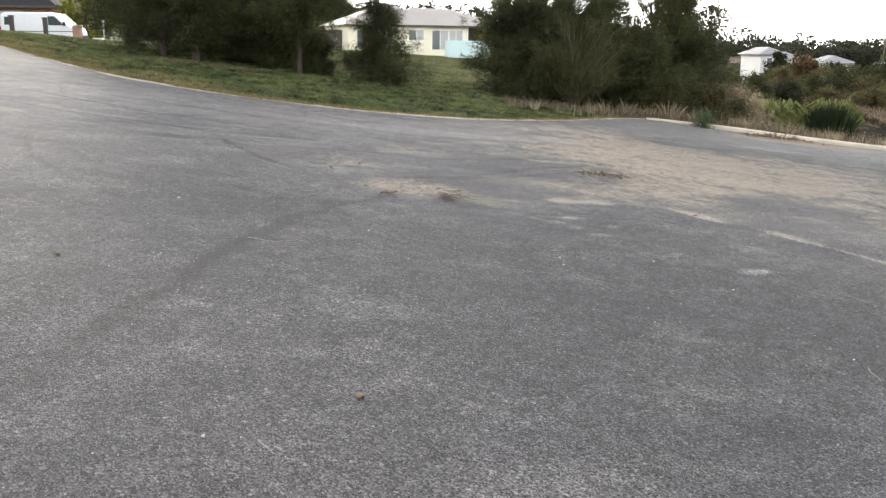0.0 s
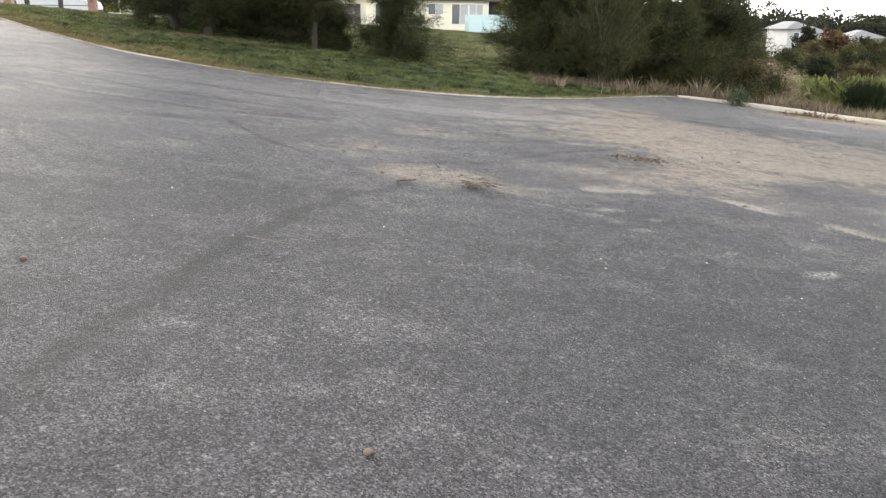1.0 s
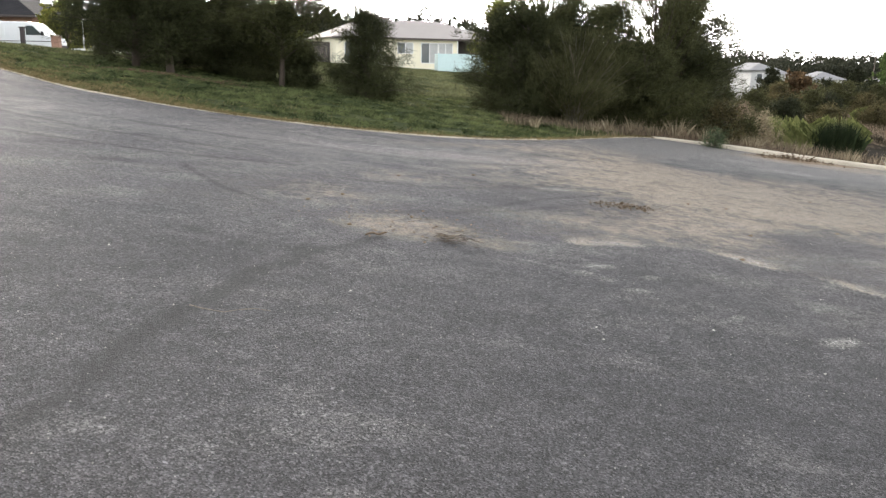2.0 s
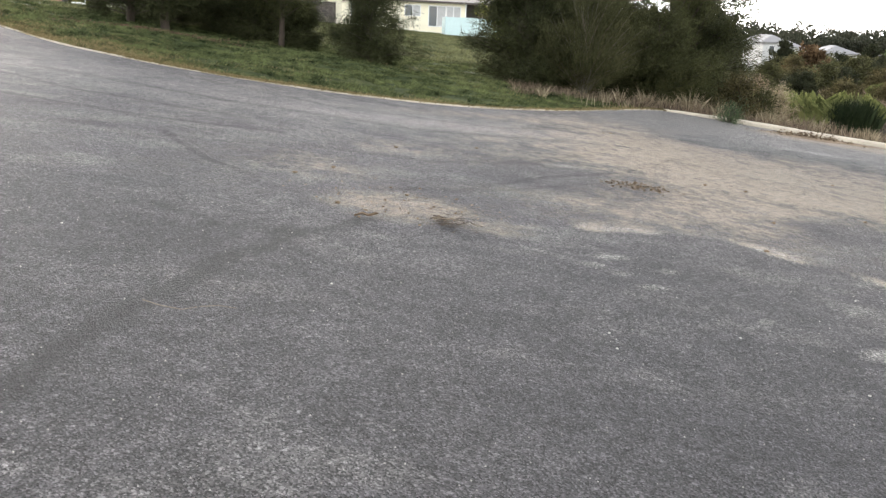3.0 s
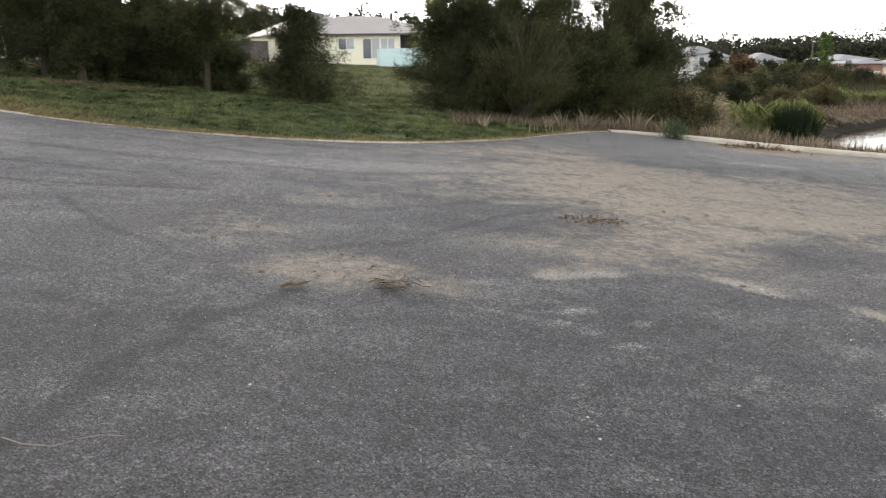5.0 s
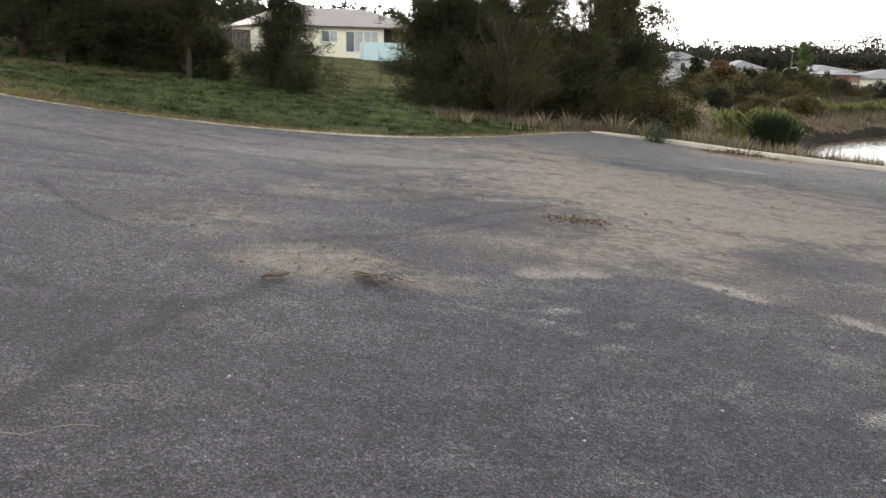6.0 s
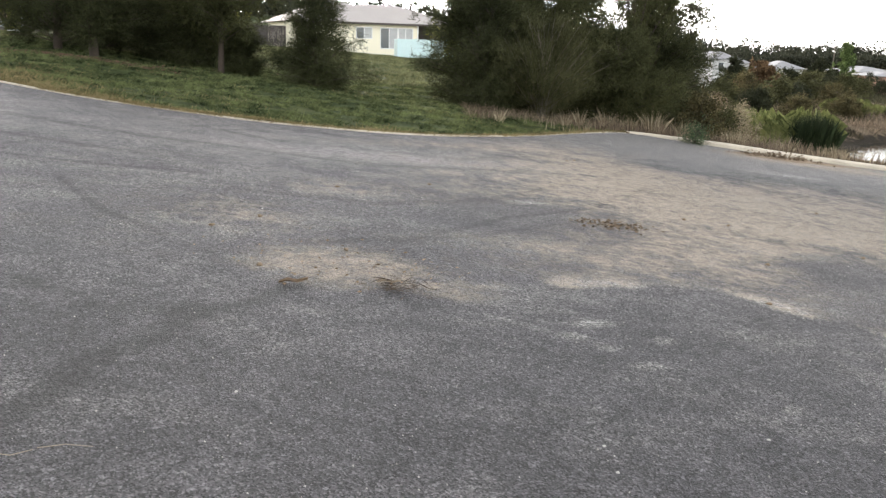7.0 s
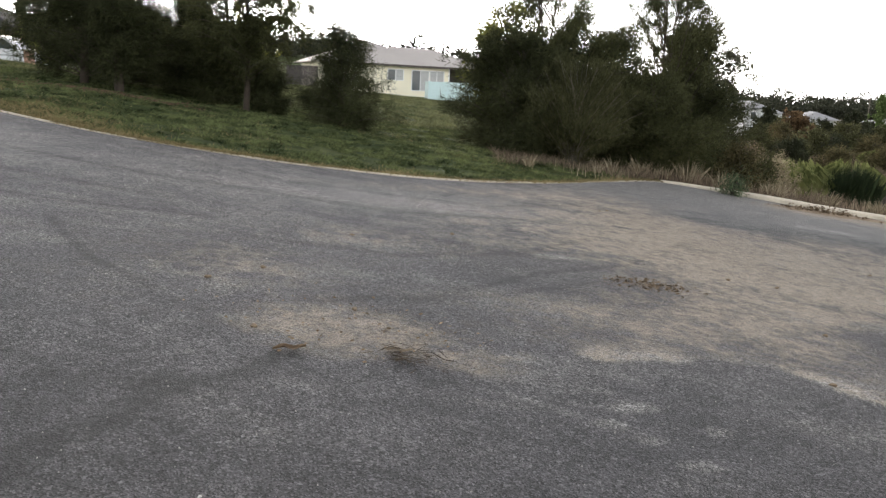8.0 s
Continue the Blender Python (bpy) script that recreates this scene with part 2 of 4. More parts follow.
def tree(name, place, height, profile, label, category, mat=NEEDLE, seed=1, limbs=70, sprays=12, needles=34, length=0.22, width=0.012,
         trunk_r=0.08, droop=0.35, lift=0.5, leaf_shape="needle", bare=0.0, lean=(0, 0), stems=1, wob=0.35, spread=0.10, bark=BARK, twig=0.15):
    """A tree or shrub: trunk, limbs that rise to an uneven outline, and sprays of leaves along them.
    profile: rows of (height share, radius in metres)."""
    rng = np.random.default_rng(seed)
    x, y = place
    top = thing(name, (x, y, gz(x, y) - 0.03), label, category)
    hs, rs = np.array(profile).T
    runs, trunks = [], []
    for k in range(stems):
        s = np.linspace(0, 1, 9)
        off = rng.normal(size=2) * (0.10 if stems == 1 else 0.32) * height * 0.25
        px = lean[0] * s + off[0] * s ** 1.3 + 0.03 * np.sin(s * 7 + k)
        py = lean[1] * s + off[1] * s ** 1.3 + 0.03 * np.cos(s * 6 + 2 * k)
        trunks.append(np.stack([px, py, s * height * rng.uniform(0.92, 1.0)], 1))
        runs.append((trunks[-1], trunk_r * (1 - 0.9 * s) * (1.25 - 0.25 * np.minimum(1, s * 12)) / stems ** 0.5))
    part("trunk", tubes("trunk", runs, bark, 8), bark, top)
    branch, at, way = [], [], []
    ph = rng.uniform(0, 6.28, 4)
    for k in range(limbs):
        tr = trunks[k % stems]
        h = rng.uniform(max(hs[0], bare), 0.985)
        a = rng.uniform(0, 2 * np.pi)
        r = np.interp(h, hs, rs) * (1 + wob * (np.sin(2 * a + ph[0] + h * 5) * 0.5 + np.sin(3 * a + ph[1] - h * 9) * 0.5)) * rng.uniform(0.72, 1.08)
        tip = np.array([lean[0] * h + r * np.cos(a), lean[1] * h + r * np.sin(a), h * height])
        h0 = max(0.03, h - lift * r / height - 0.03)
        i = h0 * 8
        root = np.array([np.interp(i, range(9), tr[:, c]) for c in range(3)])
        s = np.linspace(0, 1, 6)[:, None]
        bend = np.array([0, 0, 1.0]) * (np.sin(s * np.pi) * r * 0.12) + rng.normal(size=3) * 0.05 * np.sin(s * np.pi)
        path = root + (tip - root) * s + bend
        branch.append((path, np.linspace(twig * trunk_r + 0.004, 0.003, 6)))
        m = max(3, int(sprays * (0.5 + 0.5 * r / (rs.max() + 1e-6))))
        t = rng.uniform(0.3, 1.02, m)[:, None]
        idx = t[:, 0] * 5
        p = np.stack([np.interp(idx, range(6), path[:, c]) for c in range(3)], 1) + rng.normal(size=(m, 3)) * spread * np.array([1, 1, 0.8]) * (0.5 + r)
        out = unit(tip - root) * 0.7 + np.array([0, 0, 0.25])
        for q in p:
            at.append(q + rng.normal(size=(needles, 3)) * 0.07)
            way.append(unit(out + rng.normal(size=(needles, 3)) * 0.75 + np.array([0, 0, -droop])) * rng.uniform(0.45, 1.15, (needles, 1)) * length)
    part("branchwork", tubes("branchwork", branch, bark, 4), bark, top)
    at, way = np.concatenate(at), np.concatenate(way)
    low = at[:, 2] > 0.02
    part("crown", leaves("crown", at[low], way[low], width, mat, rng, leaf_shape), mat, top)
    return top


def tuft(name, place, height, radius, count, mat, label, category, seed, width=0.012, bend=0.5, group="", arch=0.0):
    """A tussock of blades that fan out from its foot."""
    rng = np.random.default_rng(seed)
    x, y = place
    a, r = rng.uniform(0, 6.28, count), radius * np.sqrt(rng.uniform(0, 1, count))
    root = np.stack([r * np.cos(a), r * np.sin(a), np.zeros(count)], 1)
    root[:, 2] = ground_z(x + root[:, 0], y + root[:, 1]) - gz(x, y) - 0.02
    hh = height * rng.uniform(0.55, 1.05, count)
    hh = hh * (1 - 0.3 * (r / radius) ** 2)
    out = np.stack([np.cos(a), np.sin(a), np.zeros(count)], 1) * (bend * hh * (0.25 + r / radius * 0.75))[:, None] + rng.normal(size=(count, 3)) * 0.08 * height
    mid = root + out * (0.35 + 0.2 * arch) + np.array([0, 0, 1.0]) * (hh * (0.6 + 0.35 * arch))[:, None]
    tip = root + out + np.array([0, 0, 1.0]) * (hh * (1 - 0.3 * arch))[:, None]
    w = unit(np.cross(tip - root, rng.normal(size=(count, 3)))) * width / 2
    v = np.stack([root - w, root + w, mid + w * 0.8, tip, mid - w * 0.8], 1)
    me = mesh_from(name, v.reshape(-1, 3), np.arange(count * 5).reshape(-1, 5), mat)
    ob = new(name, me)
    ob.matrix_world = pose(x, y, gz(x, y))
    return tagged(ob, label, category, group)


# ---- ground, asphalt, kerbs, water ----
def warp(n, near, far):
    """Steps that are fine in the middle and wide far out."""
    s = np.linspace(-1, 1, n)
    return near * s + (far - near) * np.sign(s) * np.abs(s) ** 5


def build_ground():
    xs, ys = warp(301, 30, 900), 18 + warp(301, 30, 900)
    X, Y = np.meshgrid(xs, ys)
    inside = smooth(0.05, 0.5, edge(X) - Y)
    Z = ground_z(X, Y) - 0.10 * inside
    n = len(xs)
    i = np.arange(n * n).reshape(n, n)
    f = np.stack([i[:-1, :-1], i[:-1, 1:], i[1:, 1:], i[1:, :-1]], -1).reshape(-1, 4)
    ob = new("ground", mesh_from("ground", np.stack([X, Y, Z], -1), f, ground_material(), True))
    return tagged(ob, "grassy rough ground, greener lawn and brown marsh", "ground", kind="structure")


def mixer(n, l, fac, a, b):
    mx = n.new("ShaderNodeMix"); mx.data_type = "RGBA"
    for sock, val in ((0, fac), (6, a), (7, b)):
        if hasattr(val, "is_linked"):
            l.new(val, mx.inputs[sock])
        else:
            mx.inputs[sock].default_value = (*val, 1) if sock else val
    return mx.outputs[2]


def noise_of(n, l, co, scale, detail=4, rough=0.55):
    k = n.new("ShaderNodeTexNoise")
    k.inputs["Scale"].default_value, k.inputs["Detail"].default_value, k.inputs["Roughness"].default_value = scale, detail, rough
    l.new(co, k.inputs["Vector"])
    return k.outputs[0]


def range_of(n, l, v, a, b, lo=0.0, hi=1.0):
    k = n.new("ShaderNodeMapRange")
    k.inputs[1].default_value, k.inputs[2].default_value, k.inputs[3].default_value, k.inputs[4].default_value = a, b, lo, hi
    k.interpolation_type = "SMOOTHSTEP"
    l.new(v, k.inputs[0])
    return k.outputs[0]


def maths(n, l, op, a, b):
    k = n.new("ShaderNodeMath"); k.operation = op
    for i, val in enumerate((a, b)):
        if hasattr(val, "is_linked"):
            l.new(val, k.inputs[i])
        else:
            k.inputs[i].default_value = val
    return k.outputs[0]


def ground_material():
    m = bpy.data.materials.new("ground_soil_and_grass")
    m.use_nodes = True
    n, l = m.node_tree.nodes, m.node_tree.links
    b = n["Principled BSDF"]
    co = n.new("ShaderNodeTexCoord").outputs["Object"]
    xyz = n.new("ShaderNodeSeparateXYZ"); l.new(co, xyz.inputs[0])
    wide, mid, fine = noise_of(n, l, co, 0.35), noise_of(n, l, co, 2.5, 6), noise_of(n, l, co, 30, 3)
    lawn = mixer(n, l, range_of(n, l, mid, 0.35, 0.7), (0.026, 0.038, 0.014), (0.080, 0.098, 0.036))
    lawn = mixer(n, l, range_of(n, l, wide, 0.54, 0.72, 0, 0.35), lawn, (0.15, 0.135, 0.06))
    marsh = mixer(n, l, range_of(n, l, mid, 0.35, 0.7), (0.07, 0.05, 0.035), (0.19, 0.145, 0.095))
    edge_noise = maths(n, l, "MULTIPLY_ADD", wide, 3.0)
    east = range_of(n, l, maths(n, l, "ADD", xyz.outputs[0], edge_noise), 4.5, 7.0)
    marsh = mixer(n, l, range_of(n, l, wide, 0.45, 0.65, 0, 0.55), marsh, (0.20, 0.155, 0.125))
    low = maths(n, l, "ADD", xyz.outputs[2], maths(n, l, "MULTIPLY", maths(n, l, "SUBTRACT", mid, 0.5), 0.5))
    marsh = mixer(n, l, range_of(n, l, low, -1.16, -1.30), marsh, (0.026, 0.020, 0.016))
    col = mixer(n, l, east, lawn, marsh)
    col = mixer(n, l, range_of(n, l, fine, 0.3, 0.8, 0, 0.35), col, (0.03, 0.035, 0.015))
    l.new(col, b.inputs["Base Color"])
    b.inputs["Roughness"].default_value, b.inputs["Specular IOR Level"].default_value = 0.95, 0.08
    bp = n.new("ShaderNodeBump"); bp.inputs["Strength"].default_value, bp.inputs["Distance"].default_value = 0.6, 0.05
    l.new(maths(n, l, "ADD", mid, fine), bp.inputs["Height"]); l.new(bp.outputs[0], b.inputs["Normal"])
    return m


def asphalt_material():
    """Old grey seal: pale and dark chips, wear with far sheen painted pale, tan dust and dark patches from the mesh's
    own stain layers.
    """
    m = bpy.data.materials.new("old_asphalt")
    m.use_nodes = True
    n, l = m.node_tree.nodes, m.node_tree.links
    b = n["Principled BSDF"]
    co = n.new("ShaderNodeTexCoord").outputs["Object"]
    stain = {}
    for key in ("dust", "dark", "wear_and_sheen", "mark"):
        k = n.new("ShaderNodeAttribute"); k.attribute_name = key
        stain[key] = k.outputs["Fac"]

    def off(v, gain):
        return maths(n, l, "MULTIPLY", maths(n, l, "SUBTRACT", v, 0.5), gain)

    def total(*terms):
        out = terms[0]
        for k in terms[1:]:
            out = maths(n, l, "ADD", out, k)
        return out

    wide, mid, patch = noise_of(n, l, co, 0.5, 5), noise_of(n, l, co, 3.2, 6, 0.62), noise_of(n, l, co, 11, 5, 0.65)
    small, fine = noise_of(n, l, co, 48, 3, 0.6), noise_of(n, l, co, 180, 2)
    chips, stones = n.new("ShaderNodeTexVoronoi"), n.new("ShaderNodeTexVoronoi")
    chips.inputs["Scale"].default_value, stones.inputs["Scale"].default_value = 145, 70
    for k in (chips, stones):
        l.new(co, k.inputs["Vector"])
    flow = n.new("ShaderNodeMapping"); flow.inputs["Scale"].default_value, flow.inputs["Rotation"].default_value = (0.8, 1.5, 1), (0, 0, radians(14))
    l.new(co, flow.inputs["Vector"])
    streak = noise_of(n, l, flow.outputs[0], 1.3, 6, 0.6)
    base = mixer(n, l, range_of(n, l, wide, 0.3, 0.7), (0.068, 0.064, 0.069), (0.103, 0.097, 0.101))
    base = mixer(n, l, range_of(n, l, streak, 0.50, 0.66, 0, 0.65), base, (0.165, 0.156, 0.152))
    base = mixer(n, l, range_of(n, l, streak, 0.47, 0.33, 0, 0.75), base, (0.056, 0.054, 0.058))
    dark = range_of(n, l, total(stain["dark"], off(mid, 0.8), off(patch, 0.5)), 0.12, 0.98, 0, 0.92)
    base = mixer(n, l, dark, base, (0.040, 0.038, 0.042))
    # pale wear, plus grazing sheen painted into the colour with distance
    wear_and_sheen = range_of(n, l, total(stain["wear_and_sheen"], off(mid, 0.9), off(patch, 0.7)), 0.2, 0.95, 0, 0.85)
    base = mixer(n, l, wear_and_sheen, base, (0.29, 0.275, 0.262))
    chip, stone = n.new("ShaderNodeSeparateColor"), n.new("ShaderNodeSeparateColor")
    l.new(chips.outputs["Color"], chip.inputs[0]); l.new(stones.outputs["Color"], stone.inputs[0])
    grit = total(range_of(n, l, chip.outputs[0], 0.62, 0.98, 1.0, 2.5), range_of(n, l, chip.outputs[1], 0.25, 0.9, 0.0, -0.95),
                 range_of(n, l, stone.outputs[0], 0.95, 1.0, 0.0, 1.5), range_of(n, l, stone.outputs[1], 0.70, 1.0, 0.0, -0.40),
                 off(small, -1.5), off(patch, -1.3), off(mid, -0.7))
    scaled = n.new("ShaderNodeVectorMath"); scaled.operation = "SCALE"
    l.new(base, scaled.inputs[0]); l.new(maths(n, l, "MULTIPLY", maths(n, l, "MAXIMUM", grit, 0.10), range_of(n, l, total(stain["mark"], maths(n, l, "MULTIPLY", off(patch, 0.7), stain["mark"])), 0.0, 1.0, 1.0, 0.42)), scaled.inputs["Scale"])
    base = scaled.outputs[0]
    held = maths(n, l, "MINIMUM", maths(n, l, "MULTIPLY", stain["dust"], 1.6), 1.0)
    ragged = maths(n, l, "MULTIPLY", total(off(mid, 1.7), off(patch, 2.0), off(small, 0.7), off(streak, 1.0)), held)
    dust = range_of(n, l, maths(n, l, "ADD", stain["dust"], ragged), 0.10, 1.15, 0, 0.9)
    dust = maths(n, l, "MULTIPLY", dust, maths(n, l, "MULTIPLY", range_of(n, l, chip.outputs[1], 0.35, 1.0, 1.0, 0.4), range_of(n, l, small, 0.64, 0.42, 0.6, 1.0)))
    base = mixer(n, l, dust, base, mixer(n, l, range_of(n, l, patch, 0.35, 0.65), (0.325, 0.262, 0.195), (0.43, 0.355, 0.275)))
    l.new(base, b.inputs["Base Color"])
    b.inputs["Roughness"].default_value, b.inputs["Specular IOR Level"].default_value = 0.8, 0.45
    bp = n.new("ShaderNodeBump"); bp.inputs["Strength"].default_value, bp.inputs["Distance"].default_value = 1.0, 0.010
    l.new(total(chips.outputs["Distance"], fine, small), bp.inputs["Height"]); l.new(bp.outputs[0], b.inputs["Normal"])
    return m


def along_line(X, Y, pts):
    """Distance to a bent line."""
    best = np.full(X.shape, 1e9)
    for (ax, ay), (bx, by) in zip(pts[:-1], pts[1:]):
        dx, dy = bx - ax, by - ay
        s = np.clip(((X - ax) * dx + (Y - ay) * dy) / (dx * dx + dy * dy), 0, 1)
        best = np.minimum(best, np.hypot(X - ax - s * dx, Y - ay - s * dy))
    return best


def spot(X, Y, x, y, rx, ry, turn=0.0):
    c, s = math.cos(radians(turn)), math.sin(radians(turn))
    u, v = ((X - x) * c + (Y - y) * s) / rx, (-(X - x) * s + (Y - y) * c) / ry
    return np.exp(-(u * u + v * v) ** 1.3)


SEAM = [(-1.32, 5.6), (-1.25, 6.4), (-1.18, 7.1), (-1.04, 7.9), (-0.76, 8.9), (-0.45, 9.6), (-0.12, 10.06)]
LIP = [(-0.1, 10.1), (0.54, 10.15), (0.96, 10.37), (1.4, 10.6), (1.82, 10.77), (2.57, 10.9), (2.89, 10.69), (3.15, 10.5), (3.62, 10.14), (3.8, 9.95), (4.27, 9.5), (5.2, 8.9)]
MARKS = [  # tyre marks and cracks: path, half width, strength
    ([(-2.16, 12.15), (-1.95, 11.75), (-1.6, 11.26), (-1.06, 10.78)], 0.035, 0.75),
    ([(-3.78, 10.75), (-3.35, 10.0), (-2.87, 9.42)], 0.03, 0.6),
    ([(-3.3, 10.6), (-2.9, 10.1), (-2.3, 9.75)], 0.025, 0.5),
    ([(-6.2, 13.6), (-4.2, 12.9), (-2.6, 12.7), (-1.2, 12.9)], 0.05, 0.55),
    ([(-5.6, 14.6), (-3.6, 13.7), (-1.9, 13.5)], 0.06, 0.5),
    ([(-0.2, 10.95), (0.59, 11.46), (1.4, 12.56), (2.32, 13.43), (3.3, 15.0)], 0.06, 0.45),
    ([(0.4, 11.2), (1.2, 11.9), (1.9, 12.6), (2.9, 13.6)], 0.05, 0.35),
    ([(-0.9, 12.4), (0.3, 12.5), (1.4, 13.3), (2.4, 14.9)], 0.10, 0.4),
    ([(-4.5, 15.0), (-2.2, 14.5), (0.2, 14.4), (2.0, 15.3)], 0.12, 0.4),
    ([(-3.2, 16.2), (-1.0, 15.3), (1.2, 15.6), (2.6, 17.0)], 0.10, 0.35),
    ([(-1.5, 9.7), (-0.9, 9.4), (-0.6, 9.55)], 0.10, 0.4),
]


def stains(X, Y):
    """Dust, dark patches, pale wear with the far sheen painted in, and tyre marks on the asphalt."""
    wob = 0.10 * np.sin(X * 5.1 + 1.7 * np.sin(Y * 3.3)) + 0.07 * np.sin(Y * 7.7 + X * 4.1) + 0.05 * np.sin(X * 13 + Y * 3)
    lip_y = np.interp(X, [p[0] for p in LIP], [p[1] for p in LIP])
    beyond = smooth(-0.12, 0.30, Y - lip_y + wob * 0.8)
    dust = 0.80 * spot(X, Y, 3.3, 14.4, 2.3, 2.0, 35) + 0.60 * spot(X, Y, 5.8, 13.9, 2.2, 1.6, 10) + 0.45 * spot(X, Y, 2.6, 11.7, 1.6, 0.8, 10)
    dust = dust + 0.45 * spot(X, Y, 3.3, 17.0, 1.2, 1.7, 0) + 0.40 * spot(X, Y, 6.0, 16.0, 2.2, 1.1, 10) + 0.4 * spot(X, Y, 6.2, 11.4, 1.6, 1.0, -10)
    dust = dust + 0.35 * spot(X, Y, 1.0, 16.6, 1.6, 0.3, 30)
    dust = dust - 0.55 * spot(X, Y, 4.1, 11.9, 0.75, 0.55, 35) - 0.45 * spot(X, Y, 1.6, 12.7, 1.1, 0.45, 45) - 0.45 * spot(X, Y, 4.37, 17.4, 0.6, 0.5)
    lip = np.exp(-(along_line(X, Y - wob * 0.6, LIP[2:]) / 0.16) ** 2) * smooth(-0.05, 0.05, Y - lip_y + wob * 0.6)
    lip = lip * (0.75 + 1.6 * np.abs(wob))
    dust = (dust + 0.16) * beyond + 0.62 * lip
    heap = spot(X, Y, 0.10, 10.50, 0.50, 0.42)
    dust = dust + 0.72 * heap * smooth(-0.16, 0.1, Y - 10.12 + wob) + 0.30 * spot(X, Y, -0.75, 11.6, 0.6, 0.5) + 0.45 * spot(X, Y, 0.75, 10.25, 0.35, 0.2)
    dust = dust + 1.3 * spot(X, Y, 8.0, 20.5, 1.6, 0.75, -4) + 0.3 * spot(X, Y, 0.0, 13.0, 0.7, 0.4, 20)
    inside = (1 - beyond) * smooth(-1.3, -0.9, X - np.interp(Y, [p[1] for p in SEAM], [p[0] + 1.2 for p in SEAM]) + wob)
    # dark patch inside the seam, and a broad darkening of the near asphalt
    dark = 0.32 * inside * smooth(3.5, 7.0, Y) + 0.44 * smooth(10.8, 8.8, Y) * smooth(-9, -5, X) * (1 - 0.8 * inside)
    dark = dark + 0.2 * spot(X, Y, 1.6, 7.6, 1.6, 2.0) + 0.25 * spot(X, Y, -2.2, 8.2, 2.2, 2.2) + 0.3 * spot(X, Y, 3.2, 7.4, 1.2, 1.4)
    seam = along_line(X + 0.25 * wob, Y, SEAM)
    mark = 0.95 * np.exp(-(seam / 0.075) ** 2) * smooth(5.2, 6.4, Y) * (0.75 + 2.0 * wob)
    mark = mark + 0.35 * np.exp(-(seam / 0.26) ** 2) * (X > np.interp(Y, [p[1] for p in SEAM], [p[0] for p in SEAM]))
    for path, half, strength in MARKS:
        mark = mark + 1.45 * strength * np.exp(-(along_line(X + 0.1 * wob, Y + 0.1 * wob, path) / half) ** 2)
    dark = dark + 0.85 * spot(X, Y, -2.75, 11.95, 0.45, 0.18, 10) + 0.6 * spot(X, Y, -3.5, 10.8, 0.40, 0.16) + 0.5 * spot(X, Y, -3.5, 12.64, 0.5, 0.2)
    dark = dark + 0.5 * spot(X, Y, -1.15, 9.15, 0.35, 0.3, 30) + 0.35 * spot(X, Y, -0.55, 10.4, 0.4, 0.25) + 0.5 * spot(X, Y, 4.1, 11.9, 0.7, 0.45, 35)
    dark = dark + 0.2 * spot(X, Y, 7.2, 18.6, 2.5, 0.8, -10) + 0.25 * spot(X, Y, 1.0, 17.0, 3.2, 0.35, 30) + 0.4 * spot(X, Y, 4.37, 17.4, 0.45, 0.4) + 0.35 * spot(X, Y, 1.4, 13.0, 0.9, 0.25, 45)
    wear_and_sheen = 0.22 * spot(X, Y, -3.0, 15.0, 4.5, 1.6) + 0.25 * spot(X, Y, 0.6, 15.2, 2.2, 0.7, 20) + 0.2 * spot(X, Y, -0.6, 12.4, 1.4, 1.0)
    wear_and_sheen = wear_and_sheen + 0.35 * spot(X, Y, -0.9, 11.0, 0.9, 0.5, 20)
    for x, y, r in ((1.67, 9.38, 0.10), (2.27, 9.02, 0.09), (1.51, 9.58, 0.10), (1.34, 9.69, 0.11), (1.5, 9.95, 0.12), (2.66, 8.62, 0.10), (2.8, 8.75, 0.10), (1.9, 9.8, 0.08), (2.9, 9.4, 0.1)):
        wear_and_sheen = wear_and_sheen + 0.7 * spot(X, Y, x + wob * 0.6, y + wob * 0.3, r * 1.5, r * 0.75, 20)
    # the Y ramps paint the far asphalt's grazing sheen; lip and spots are wear
    wear_and_sheen = wear_and_sheen + 0.34 * smooth(9.8, 15, Y) + 0.16 * smooth(16, 20, Y) + 0.22 * smooth(16.5, 19, Y) * smooth(2, 4, X) + 0.95 * lip + 0.5 * spot(X, Y, 1.7, 13.35, 0.25, 0.10, 10) + 0.45 * spot(X, Y, 6.5, 18.2, 0.5, 0.2)
    return np.clip(dust, 0, 1), np.clip(dark, 0, 1), np.clip(wear_and_sheen, 0, 1), np.clip(mark, 0, 1)


def build_road():
    xs = np.concatenate([np.linspace(-60, -13, 60)[:-1], np.linspace(-13, -5, 80)[:-1], np.linspace(-5, 6, 210), np.linspace(6, 13, 70)[1:], np.linspace(13, 60, 50)[1:]])
    s = np.concatenate([np.linspace(0, 0.42, 25)[:-1], np.linspace(0.42, 0.66, 70)[:-1], np.linspace(0.66, 1, 320)])
    X, S = np.meshgrid(xs, s)
    Y = -30 + (edge(X) + 30) * S
    Z = plane_z(X, Y) + 0.012
    i = np.arange(X.size).reshape(X.shape)
    f = np.stack([i[:-1, :-1], i[:-1, 1:], i[1:, 1:], i[1:, :-1]], -1).reshape(-1, 4)
    me = mesh_from("road", np.stack([X, Y, Z], -1), f, asphalt_material(), True)
    for key, val in zip(("dust", "dark", "wear_and_sheen", "mark"), stains(X, Y)):
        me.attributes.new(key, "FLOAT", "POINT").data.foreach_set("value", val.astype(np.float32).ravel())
    return tagged(new("road", me), "old grey asphalt with wear, tan dust, stains and painted far sheen", "road", kind="structure")


